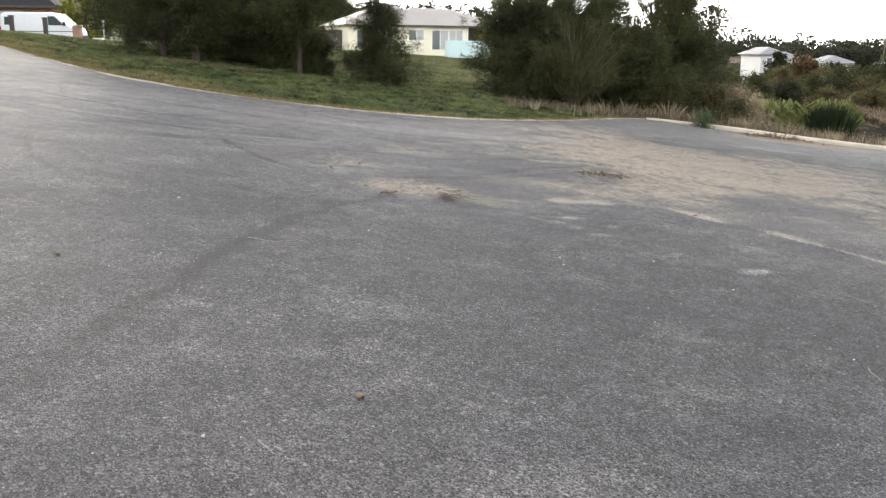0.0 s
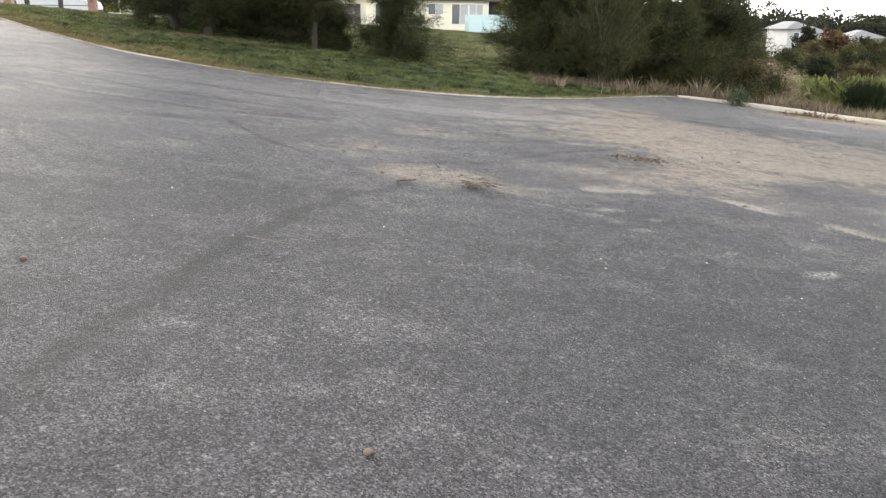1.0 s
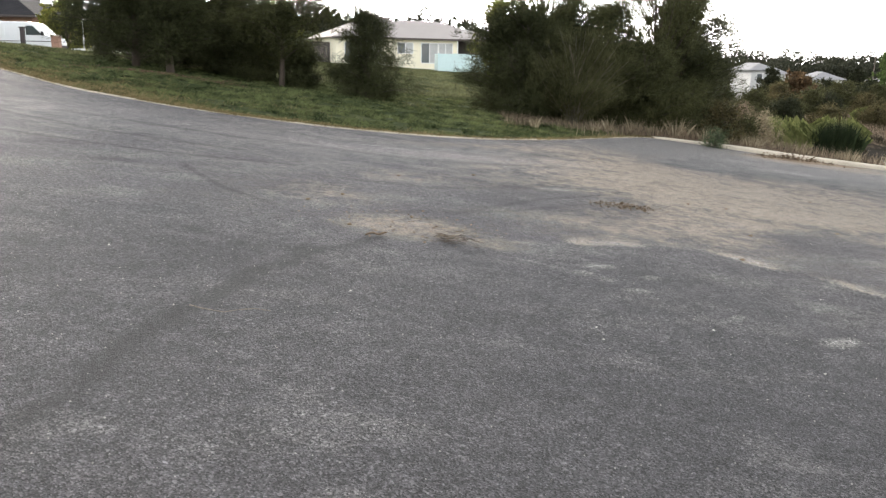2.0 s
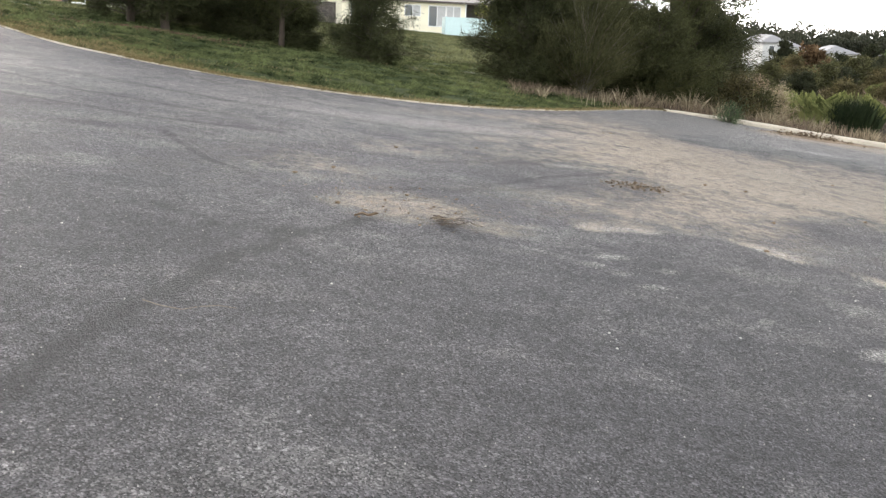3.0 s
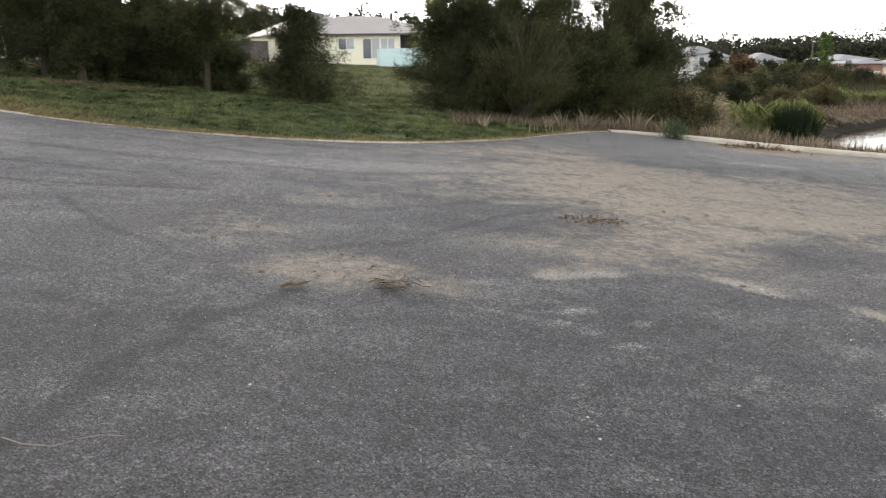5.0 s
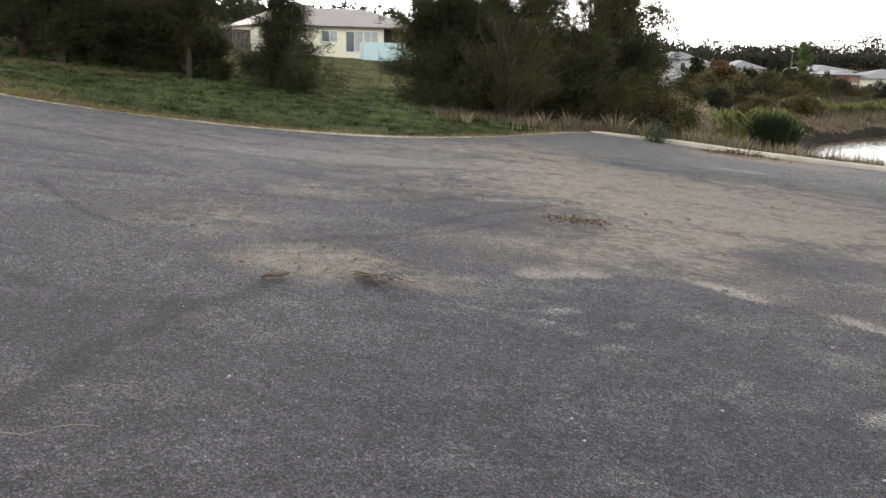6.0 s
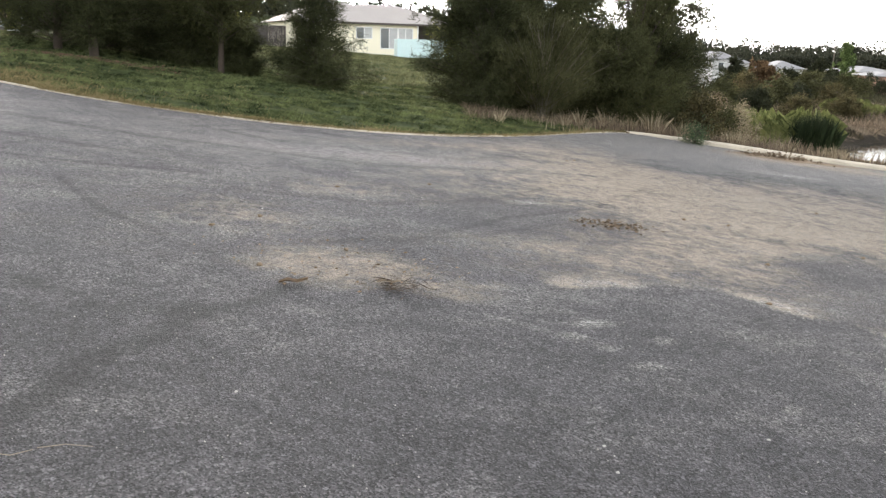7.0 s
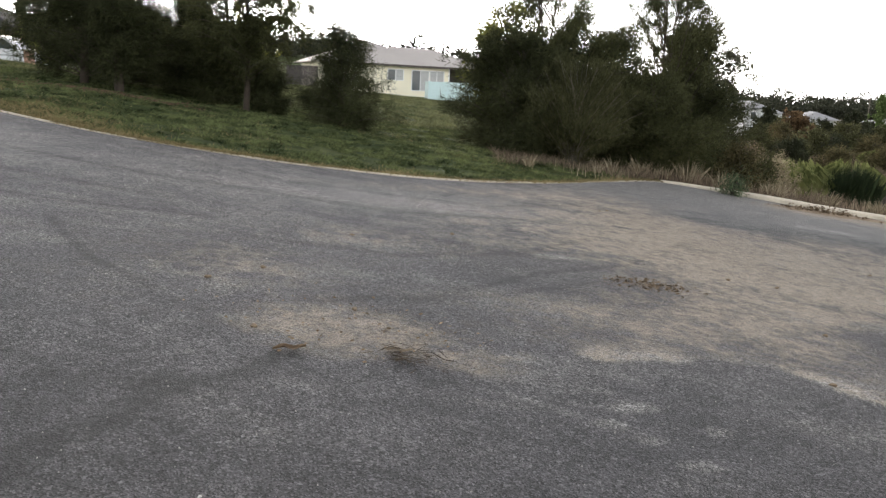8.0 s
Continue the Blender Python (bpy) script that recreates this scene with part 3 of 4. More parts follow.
def build_kerb(name, x0, x1, width, height, label, piece=2.4):
    """A concrete kerb along the asphalt's edge, cast in lengths with open joints."""
    top = thing(name, (0, 0, 0), label, "kerb", kind="structure")
    x = x0
    rng = np.random.default_rng(int(abs(x0) * 10))
    while x < x1:
        e = min(x1, x + piece * rng.uniform(0.92, 1.08) * (1 if abs(float(edge(x + 0.5) - edge(x))) < 0.3 else 0.7))
        s = np.linspace(x + 0.006, e - 0.006, 9)
        yy = edge(s)
        d = np.gradient(yy, s)
        nrm = np.stack([-d, np.ones_like(d)], 1) / np.sqrt(1 + d * d)[:, None]
        ring = []
        tilt = rng.normal() * 0.006
        grow = np.clip((s - x0) / 2.5 + 0.3, 0.3, 1) if height > 0.05 else np.ones_like(s)
        for o, h in ((-0.03, -0.12), (-0.03, height - 0.025), (-0.005, height), (width - 0.02, height), (width, height - 0.02), (width, -0.12)):
            px, py = s + nrm[:, 0] * o, yy + nrm[:, 1] * o
            ring.append(np.stack([px, py, plane_z(px, py) + (h * grow if h > 0 else h) + 0.012 + tilt], 1))
        R = np.stack(ring, 1)
        k = R.shape[1]
        f = [(i * k + j, i * k + (j + 1) % k, (i + 1) * k + (j + 1) % k, (i + 1) * k + j) for i in range(len(s) - 1) for j in range(k)]
        me = mesh_from("kerb_length", R.reshape(-1, 3), f, CONCRETE)
        part("kerb_length", me, CONCRETE, top)
        x = e
    return top


build_ground()
build_road()
build_kerb("kerb_flush", -40, 4.95, 0.05, 0.012, "thin flush concrete edging beside the lawn")
build_kerb("kerb_raised", 5.0, 30, 0.22, 0.085, "raised sandy concrete kerb beside the marsh")

water_mat = material("pond_water", (0.035, 0.03, 0.022), 0.04, vary=0.2, grain=3, blotch=0.4, bump=0.05)
bm = bmesh.new()
bmesh.ops.create_grid(bm, x_segments=8, y_segments=8, size=1, matrix=Matrix.Translation((32, 36.5, WATER_Z)) @ Matrix.Diagonal((21, 10.5, 1, 1)))
tagged(part("water", bm, water_mat), "still pond water that mirrors the bright sky", "water", kind="structure")

# ---- trees and shrubs ----
tree("casuarina_tree", (-5.75, 23.8), 5.8, [(0.1, 0.8), (0.2, 1.15), (0.45, 1.15), (0.75, 0.95), (1.0, 0.3)], "dense dark casuarina tree in bark litter", "tree", NEEDLE_DEEP, 11, 140, 14, 40, bare=0.10, trunk_r=0.085, lift=0.25, droop=0.6, lean=(-0.35, 0))
tree("casuarina_tree", (-7.0, 25.2), 5.8, [(0.05, 1.2), (0.25, 1.65), (0.5, 1.65), (0.8, 1.2), (1.0, 0.3)], "dense dark casuarina tree with low branches", "tree", NEEDLE_DEEP, 12, 140, 14, 40, trunk_r=0.085, lift=0.25, droop=0.6)
tree("casuarina_tree", (-5.6, 28.6), 3.1, [(0.03, 1.3), (0.35, 1.6), (0.6, 1.2), (0.85, 0.6), (1.0, 0.15)], "casuarina tree with a thin uneven top", "tree", NEEDLE, 13, 90, 12, 34, lift=0.4)
tree("casuarina_tree", (-9.6, 30.0), 5.6, [(0.05, 1.4), (0.35, 1.9), (0.6, 1.7), (0.85, 0.9), (1.0, 0.2)], "broad dark casuarina tree on the slope", "tree", NEEDLE_DEEP, 23, 90, 13, 36, lift=0.3)
tree("casuarina_tree", (-3.3, 24.4), 5.6, [(0.14, 0.8), (0.3, 1.3), (0.5, 1.5), (0.75, 1.15), (1.0, 0.35)], "tall casuarina tree with a bare slim trunk", "tree", NEEDLE, 14, 165, 13, 34, bare=0.10, trunk_r=0.06, lift=0.25, droop=0.8, spread=0.08)
tree("casuarina_bush", (-4.0, 25.0), 1.7, [(0.05, 0.55), (0.4, 0.7), (0.75, 0.55), (1.0, 0.2)], "low dark casuarina bush beside a slim trunk", "bush", NEEDLE_DEEP, 25, 55, 10, 34, droop=0.7, trunk_r=0.04, stems=2)
tree("broadleaf_tree", (-5.8, 34.5), 4.8, [(0.25, 1.0), (0.5, 1.7), (0.8, 1.3), (1.0, 0.4)], "sunlit yellow green tree behind the casuarinas", "tree", YELLOW, 26, 46, 8, 24, length=0.14, width=0.07, leaf_shape="leaf", trunk_r=0.1)
tree("casuarina_bush", (-1.2, 23.8), 2.1, [(0.06, 0.80), (0.3, 0.96), (0.5, 0.88), (0.65, 0.55), (0.85, 0.38), (1.0, 0.2)], "low bushy casuarina with drooping dark twigs", "bush", NEEDLE_DEEP, 15, 85, 9, 36, length=0.24, width=0.010, droop=0.9, trunk_r=0.05, stems=5, wob=0.45, spread=0.08, lift=0.9)
tree("casuarina_bush", (-2.9, 24.8), 0.95, [(0.05, 0.3), (0.5, 0.4), (1.0, 0.2)], "small drooping casuarina bush beside a slim trunk", "bush", NEEDLE_DEEP, 33, 40, 9, 34, droop=0.9, trunk_r=0.03, stems=2)
tree("casuarina_bush", (2.3, 23.5), 2.5, [(0.03, 1.0), (0.3, 1.15), (0.7, 1.05), (1.0, 0.55)], "dense dark green casuarina bush", "bush", NEEDLE_DEEP, 16, 110, 13, 40, stems=3, trunk_r=0.07)
tree("casuarina_bush", (3.7, 24.7), 2.7, [(0.03, 1.2), (0.4, 1.4), (0.75, 1.2), (1.0, 0.6)], "tall dense casuarina bush behind bare stems", "bush", NEEDLE, 27, 110, 13, 40, stems=3, trunk_r=0.07)
tree("twiggy_shrub", (3.45, 22.95), 2.15, [(0.25, 0.9), (0.5, 1.15), (0.8, 1.05), (1.0, 0.5)], "olive shrub with pale bare fanning stems", "shrub", OLIVE, 17, 100, 10, 34, length=0.17, width=0.009, droop=-0.4, trunk_r=0.035, stems=9, bark=TWIG, bare=0.3, lift=1.6, twig=0.1)
tree("casuarina_bush", (5.2, 23.7), 1.95, [(0.03, 0.9), (0.4, 1.1), (0.75, 0.9), (1.0, 0.45)], "rounded olive green casuarina bush", "bush", NEEDLE, 18, 90, 12, 38, stems=3, trunk_r=0.05)
tree("casuarina_bush", (4.75, 25.6), 3.1, [(0.05, 0.9), (0.4, 1.0), (0.75, 0.75), (1.0, 0.3)], "tall narrow casuarina bush between two trees", "bush", NEEDLE, 53, 90, 11, 34, stems=3, trunk_r=0.05, lift=0.8)
tree("casuarina_bush", (6.7, 26.2), 2.5, [(0.03, 1.2), (0.4, 1.35), (0.75, 1.1), (1.0, 0.5)], "dense dark casuarina bush between two trees", "bush", NEEDLE_DEEP, 28, 100, 12, 38, stems=3, trunk_r=0.06)
tree("casuarina_tree", (3.15, 25.6), 5.6, [(0.1, 1.3), (0.4, 1.45), (0.65, 1.25), (0.85, 0.9), (1.0, 0.4)], "tall open casuarina tree with several stems", "tree", NEEDLE, 19, 100, 15, 36, stems=4, trunk_r=0.07, lift=1.1, droop=0.0, width=0.014, spread=0.055)
tree("casuarina_tree", (6.1, 26.0), 5.5, [(0.05, 1.4), (0.4, 1.5), (0.65, 1.35), (0.85, 1.05), (1.0, 0.5)], "tall open casuarina tree with upswept branches", "tree", NEEDLE, 20, 100, 15, 36, stems=4, trunk_r=0.07, lift=1.4, droop=-0.1, width=0.014, spread=0.05)
tree("gum_tree", (7.5, 28.6), 4.15, [(0.12, 0.8), (0.4, 1.3), (0.75, 1.15), (0.95, 0.6), (1.0, 0.3)], "rounded grey green gum tree", "tree", GUM, 21, 110, 11, 30, length=0.13, width=0.035, leaf_shape="leaf", trunk_r=0.1)
tree("broadleaf_tree", (2.75, 30.0), 3.7, [(0.2, 0.9), (0.5, 1.1), (0.8, 0.9), (1.0, 0.3)], "sunlit yellow green tree behind the bushes", "tree", YELLOW, 22, 50, 9, 26, length=0.12, width=0.06, leaf_shape="leaf", trunk_r=0.07)
tree("casuarina_bush", (-7.0, 28.2), 2.6, [(0.03, 1.2), (0.4, 1.4), (0.75, 1.1), (1.0, 0.5)], "dense dark casuarina bush behind the trees", "bush", NEEDLE_DEEP, 29, 90, 12, 36, stems=3, trunk_r=0.05)
tree("casuarina_bush", (-4.9, 27.0), 2.3, [(0.03, 0.9), (0.4, 1.1), (0.75, 0.9), (1.0, 0.4)], "dark casuarina bush in the trees' shade", "bush", NEEDLE_DEEP, 30, 80, 12, 36, stems=3, trunk_r=0.05)
tree("weed", (6.2, 21.42), 0.42, [(0.05, 0.18), (0.5, 0.24), (1.0, 0.1)], "small leafy green weed growing against the kerb", "weed", leafy("weed_leaves", (0.05, 0.075, 0.04), (0.13, 0.17, 0.09)), 24, 26, 6, 14, length=0.05, width=0.018, leaf_shape="leaf", trunk_r=0.01, stems=4)


# ---- lawn, dry grass and marsh growth ----
def patchy(x, y, k=1.0):
    return 0.5 + 0.25 * np.sin(x * 1.9 * k + 2.1 * np.sin(y * 1.1 * k)) + 0.25 * np.sin(y * 2.7 * k + 1.4 * np.sin(x * 0.8 * k + 1))


def blades(name, x, y, height, width, mat, seed, label, category, lean=0.5):
    rng = np.random.default_rng(seed)
    n = len(x)
    at = np.stack([x, y, ground_z(x, y) - 0.01], 1)
    way = np.stack([rng.normal(size=n) * lean, rng.normal(size=n) * lean, np.ones(n)], 1) * np.asarray(height)[:, None]
    return tagged(new(name, leaves(name, at, way, width, mat, rng)), label, category, kind="stuff")


def scatter(n, x0, x1, y0, y1, seed, keep):
    """Places in a rectangle, thinned by a share."""
    rng = np.random.default_rng(seed)
    x, y = rng.uniform(x0, x1, n), rng.uniform(y0, y1, n)
    k = rng.uniform(size=n) < keep(x, y)
    return x[k], y[k], rng


rng = np.random.default_rng(31)                   # the lawn grows in small clumps
cx, cy = rng.uniform(-16, 6.2, 15000), rng.uniform(16.5, 30, 15000)
k = (cy > edge(cx) + 0.12) & (rng.uniform(size=15000) < 1 - smooth(3.4, 5.6, cx + (cy - 22) * 0.1)) & (rng.uniform(size=15000) < 0.25 + 0.65 * patchy(cx, cy, 1.6))
cx, cy = np.repeat(cx[k], 34), np.repeat(cy[k], 34)
high = np.repeat(rng.uniform(0.5, 1.5, k.sum()), 34)
x, y = cx + rng.normal(size=len(cx)) * 0.065, cy + rng.normal(size=len(cx)) * 0.065
k = y > edge(x) + 0.02
x, y, high = x[k], y[k], high[k]
blades("lawn_grass", x, y, rng.uniform(0.025, 0.06, len(x)) * high, 0.020, BLADE, 32, "short clumpy green lawn grass", "grass", 0.9)
x, y, rng = scatter(260000, -30, 8, 29, 78, 33, lambda x, y: (y > edge(x) + 0.1) * (0.3 + 0.7 * patchy(x, y)) * (1 - smooth(4, 8, x)))
blades("lawn_grass", x, y, rng.uniform(0.05, 0.13, len(x)), 0.035, FARBLADE, 34, "short green lawn grass on the far slope", "grass", 0.7)
rng = np.random.default_rng(35)
x = rng.uniform(-22, 5.0, 110000)
y = edge(x) + 0.0 + rng.exponential(1.0, len(x)) * (0.10 + 0.42 * smooth(-1.5, -5.5, x)) * (0.4 + 1.2 * patchy(x, x * 0.7, 1.3))
k = rng.uniform(size=len(x)) < 0.25 + 0.75 * smooth(0.5, -4.5, x) + 0.3 * patchy(x, y, 1.7)
x, y = x[k], y[k]
blades("dry_grass", x, y, rng.uniform(0.02, 0.07, len(x)), 0.014, DRY, 36, "yellowed dry grass along the asphalt's edge", "grass", 0.8)
x, y, rng = scatter(60000, -16, 5, 17, 30, 37, lambda x, y: (y > edge(x) + 0.3) * smooth(0.62, 0.9, patchy(x, y, 0.8)) * 0.5)
blades("dry_grass", x, y, rng.uniform(0.02, 0.06, len(x)), 0.012, DRY, 38, "yellowed dry grass scattered in the lawn", "grass", 0.9)
x, y, rng = scatter(190000, 4.6, 42, 21.0, 48, 39, lambda x, y: (y > edge(x) + 0.28) * (0.25 + 0.75 * patchy(x, y, 0.9)) * (pond_reach(x, y) > 0.93) * (ground_z(x, y) > -1.22) * (1 - 0.93 * smooth(10.6, 12.0, x) * (y > 20.5) * (y < 33.5)))
blades("dead_rushes", x, y, rng.uniform(0.10, 0.34, len(x)) * (0.5 + patchy(x, y, 1.6)), 0.022, BROWN, 40, "brown dead rushes on the marsh bank", "rushes", 0.35)
x, y, rng = scatter(30000, 1.8, 8.5, 20.0, 26.5, 45, lambda x, y: (y > edge(x) + 0.2 + 2.2 * smooth(4.6, 2.5, x)) * (0.3 + 0.7 * patchy(x, y, 1.4)))
blades("dead_grass", x, y, rng.uniform(0.05, 0.22, len(x)), 0.013, BROWN, 46, "brown dead grass under the bushes", "grass", 0.5)
x, y, rng = scatter(12000, 2.6, 12, 20.5, 27, 41, lambda x, y: (y > edge(x) + 0.26) * np.exp(-(y - edge(x)) / 0.8) * smooth(0.3, 0.75, patchy(x, y, 2.2)))
blades("straw_grass", x, y, rng.uniform(0.12, 0.40, len(x)), 0.013, STRAW, 42, "pale dry grass stalks behind the kerb", "grass", 0.25)
x, y, rng = scatter(170000, 10, 75, 40, 120, 43, lambda x, y: (x > 0.22 * y) * (0.3 + 0.7 * patchy(x, y, 0.4)) * (ground_z(x, y) > WATER_Z - 2.5))
blades("marsh_scrub", x, y, rng.uniform(0.12, 0.38, len(x)) * (0.4 + patchy(x, y, 0.5)), 0.05, leafy("marsh_scrub_leaves", (0.032, 0.035, 0.020), (0.10, 0.092, 0.052)), 44, "low olive and brown marsh scrub", "scrub", 0.6)

for i, (tx, ty, h, r, n) in enumerate(((5.75, 22.75, 0.55, 0.26, 240), (6.35, 22.55, 0.45, 0.22, 190), (4.15, 22.35, 0.42, 0.10, 90), (3.75, 21.9, 0.40, 0.08, 70), (4.75, 22.55, 0.42, 0.16, 130), (2.35, 20.9, 0.30, 0.08, 60), (5.3, 22.8, 0.35, 0.2, 120), (7.3, 22.3, 0.42, 0.25, 200), (8.3, 22.2, 0.40, 0.3, 220), (9.3, 22.0, 0.34, 0.25, 180), (7.8, 23.4, 0.5, 0.3, 220), (9.9, 23.2, 0.4, 0.3, 200), (8.9, 24.6, 0.5, 0.35, 240), (11.2, 22.3, 0.3, 0.3, 180))):
    tuft("dry_tussock", (tx, ty), h, r * 0.7, int(n * 0.9), STRAW, "pale dry grass tussock behind the kerb", "tussock", 60 + i, 0.0075, 0.6, "dry tussocks")
for i, (tx, ty, h, r, n) in enumerate(((10.1, 29.0, 1.15, 0.55, 1500), (10.7, 29.6, 1.25, 0.6, 1700), (11.2, 30.2, 1.34, 0.5, 1600), (14.4, 33.2, 1.45, 0.35, 800), (22.0, 44.0, 0.66, 0.9, 900), (23.4, 44.2, 0.60, 0.9, 900), (24.8, 44.3, 0.54, 0.9, 900), (26.4, 45.0, 0.6, 1.0, 900), (28.6, 46.0, 0.6, 1.2, 900), (20.8, 43.0, 0.9, 0.8, 700))):
    tuft("rush_clump", (tx, ty), h, r, int(n * 1.5), BRIGHT, "bright green arching rush clump in the marsh", "rushes", 80 + i, 0.015, 0.7, "green rush clumps", 1.0)
for i, (tx, ty, h, r, n) in enumerate(((12.1, 29.5, 1.12, 0.45, 2400), (12.6, 29.7, 1.26, 0.5, 2800), (13.1, 30.0, 1.2, 0.45, 2400))):
    tuft("reed_clump", (tx, ty), h, r, n, REED, "dense dark green upright reed clump", "reeds", 95 + i, 0.010, 0.14, "reed clumps", 0.3)
for i, (tx, ty, h, r) in enumerate(((11.8, 24.5, 0.36, 0.16), (12.3, 24.5, 0.30, 0.25), (12.75, 24.6, 0.34, 0.2), (15.2, 26.8, 0.4, 0.3), (14.0, 31.8, 0.35, 0.4), (15.6, 34.4, 0.3, 0.5), (17.6, 36.6, 0.3, 0.5))):
    tuft("sedge", (tx, ty), h, r, 260, SEDGE, "dark brown sedge at the water's edge", "sedge", 100 + i, 0.014, 0.5, "sedges at the pond")
tree("marsh_shrub", (6.95, 23.2), 1.0, [(0.05, 0.3), (0.5, 0.42), (0.8, 0.36), (1.0, 0.16)], "olive brown leggy marsh shrub behind the kerb", "shrub", BROWNLEAF, 51, 60, 8, 20, length=0.075, width=0.03, leaf_shape="leaf", trunk_r=0.02, stems=5, lift=1.2, spread=0.07)
tree("marsh_shrub", (7.9, 24.6), 0.8, [(0.05, 0.4), (0.5, 0.5), (1.0, 0.2)], "dark olive low marsh shrub", "shrub", OLIVE, 54, 50, 8, 20, length=0.09, width=0.022, leaf_shape="leaf", trunk_r=0.02, stems=4)
tree("marsh_shrub", (9.1, 26.8), 1.15, [(0.05, 0.5), (0.5, 0.65), (1.0, 0.3)], "straw coloured leggy marsh shrub", "shrub", STRAW, 52, 60, 8, 22, length=0.12, width=0.010, trunk_r=0.02, stems=4, lift=1.2)
tree("marsh_shrub", (10.4, 32.0), 1.45, [(0.05, 0.6), (0.5, 0.75), (1.0, 0.3)], "straw grey feathery marsh shrub", "shrub", BROWN, 55, 60, 8, 22, length=0.14, width=0.014, trunk_r=0.02, stems=4, lift=1.2)


# ---- far scrub and woods ----
def wood(name, places, mat, seed, label, category, leaf=0.5, per=150, kind="stuff"):
    """Many small leaf clumps for a whole stand of far trees: (x, y, radius, height) each."""
    rng = np.random.default_rng(seed)
    at, way, wid = [], [], []
    for x, y, r, h in places:
        n = per
        d = unit(rng.normal(size=(n, 3))) * (rng.uniform(0.45, 1.0, (n, 1)) ** 0.5)
        lobes = 1 + 0.35 * np.sin(d[:, :1] * 5 + x) * np.sin(d[:, 2:] * 6 + y)
        p = d * lobes * np.array([r, r, h * 0.5]) + np.array([x, y, gz(x, y) + h * 0.5])
        at.append(p)
        way.append(unit(d * 0.3 + rng.normal(size=(n, 3)) * 0.8) * leaf * (0.6 + 0.4 * r) * rng.uniform(0.6, 1.4, (n, 1)))
        wid.append(np.full(n, leaf * (0.6 + 0.4 * r) * 0.7))
    return tagged(new(name, leaves(name, np.concatenate(at), np.concatenate(way), np.concatenate(wid), mat, rng, "leaf")), label, category, kind=kind)


rng = np.random.default_rng(7)
ridge = []
for k in range(430):
    a = rng.uniform(-0.75, 0.95)
    d = rng.uniform(255, 330)
    ridge.append((d * a, d, rng.uniform(2.2, 5.0), rng.uniform(4.5, 8.0) * rng.choice((0.85, 1.0, 1.0, 1.2)) * (1.0 + 0.15 * math.sin(a * 23))))
for k in range(420):
    a, d = rng.uniform(-0.75, 0.95), rng.uniform(240, 262)
    ridge.append((d * a, d, rng.uniform(2.5, 4.0), rng.uniform(2.5, 4.2)))
wood("far_woods", ridge, FARLEAF, 71, "dark distant bush ridge against the sky", "woods", 0.40, 270)
near_scrub = []
for k in range(300):
    d = rng.uniform(64, 150)
    a = rng.uniform(0.28, 0.80)
    if (d < 118 and 0.345 < a < 0.40) or (d < 104 and a > 0.53):
        continue
    near_scrub.append((d * a, d + 5, rng.uniform(0.8, 2.0) * (0.6 + d / 150), rng.uniform(0.7, 1.9) * (0.7 + d / 100)))
for k in range(36):
    d, a = rng.uniform(84, 118), rng.uniform(0.40, 0.53)
    near_scrub.append((d * a, d + 5, rng.uniform(1.1, 1.8), rng.uniform(2.2, 3.8)))
wood("far_scrub", near_scrub, SCRUB, 72, "dark olive bushland beyond the pond", "scrub", 0.17, 500)
# single bushes and small trees of the marsh, nearer than the bushland
for i, (tx, ty, h, r, mat, what) in enumerate((
        (15.9, 45.0, 1.4, 0.8, SCRUB, "olive"), (18.3, 48.0, 1.65, 0.95, SCRUBWARM, "brownish olive"), (19.0, 46.0, 1.3, 1.0, SCRUB, "olive"), (20.6, 47.6, 1.25, 0.9, SCRUBDARK, "dark green"),
        (22.5, 50.0, 1.75, 1.1, SCRUB, "olive"), (22.5, 47.0, 1.3, 0.9, SCRUBWARM, "brownish olive"), (24.6, 50.0, 1.5, 0.9, SCRUB, "olive"), (17.1, 40.0, 1.0, 0.7, SCRUBWARM, "brownish olive"),
        (16.6, 43.0, 1.1, 0.8, SCRUBDARK, "dark green"), (20.3, 42.0, 0.9, 0.8, SCRUBWARM, "brownish olive"), (13.4, 38.0, 1.1, 0.8, SCRUB, "olive"), (26.5, 55.0, 1.5, 1.1, SCRUBDARK, "dark green"),
        (34.8, 66.0, 2.1, 1.0, SCRUBDARK, "dark green"), (33.4, 62.0, 1.5, 1.1, SCRUBDARK, "dark green"), (34.7, 62.0, 1.2, 1.2, SCRUBWARM, "brownish olive"), (37.0, 62.5, 1.3, 1.2, SCRUBDARK, "dark green"), (30.5, 60.0, 1.4, 1.2, SCRUB, "olive"))):
    tree("marsh_bush", (tx, ty), h, [(0.04, r * 0.8), (0.35, r), (0.7, r * 0.8), (1.0, r * 0.3)], what + " rounded bush in the marsh", "bush", mat, 300 + i, 48, 9, 22, length=0.13, width=0.035, leaf_shape="leaf", trunk_r=0.03, stems=3, spread=0.09)
for i, (tx, ty, h, r) in enumerate(((30.4, 80.0, 3.4, 1.1), (33.0, 84.0, 2.6, 1.2), (43.1, 90.0, 4.6, 1.4), (41.0, 92.0, 3.8, 1.3), (46.0, 92.0, 3.6, 1.3))):
    tree("far_tree", (tx, ty), h, [(0.1, r * 0.7), (0.4, r), (0.75, r * 0.8), (1.0, r * 0.3)], "dark green tree in front of the far houses", "tree", SCRUBDARK, 330 + i, 60, 9, 22, length=0.24, width=0.09, leaf_shape="leaf", trunk_r=0.06, stems=2, spread=0.09)
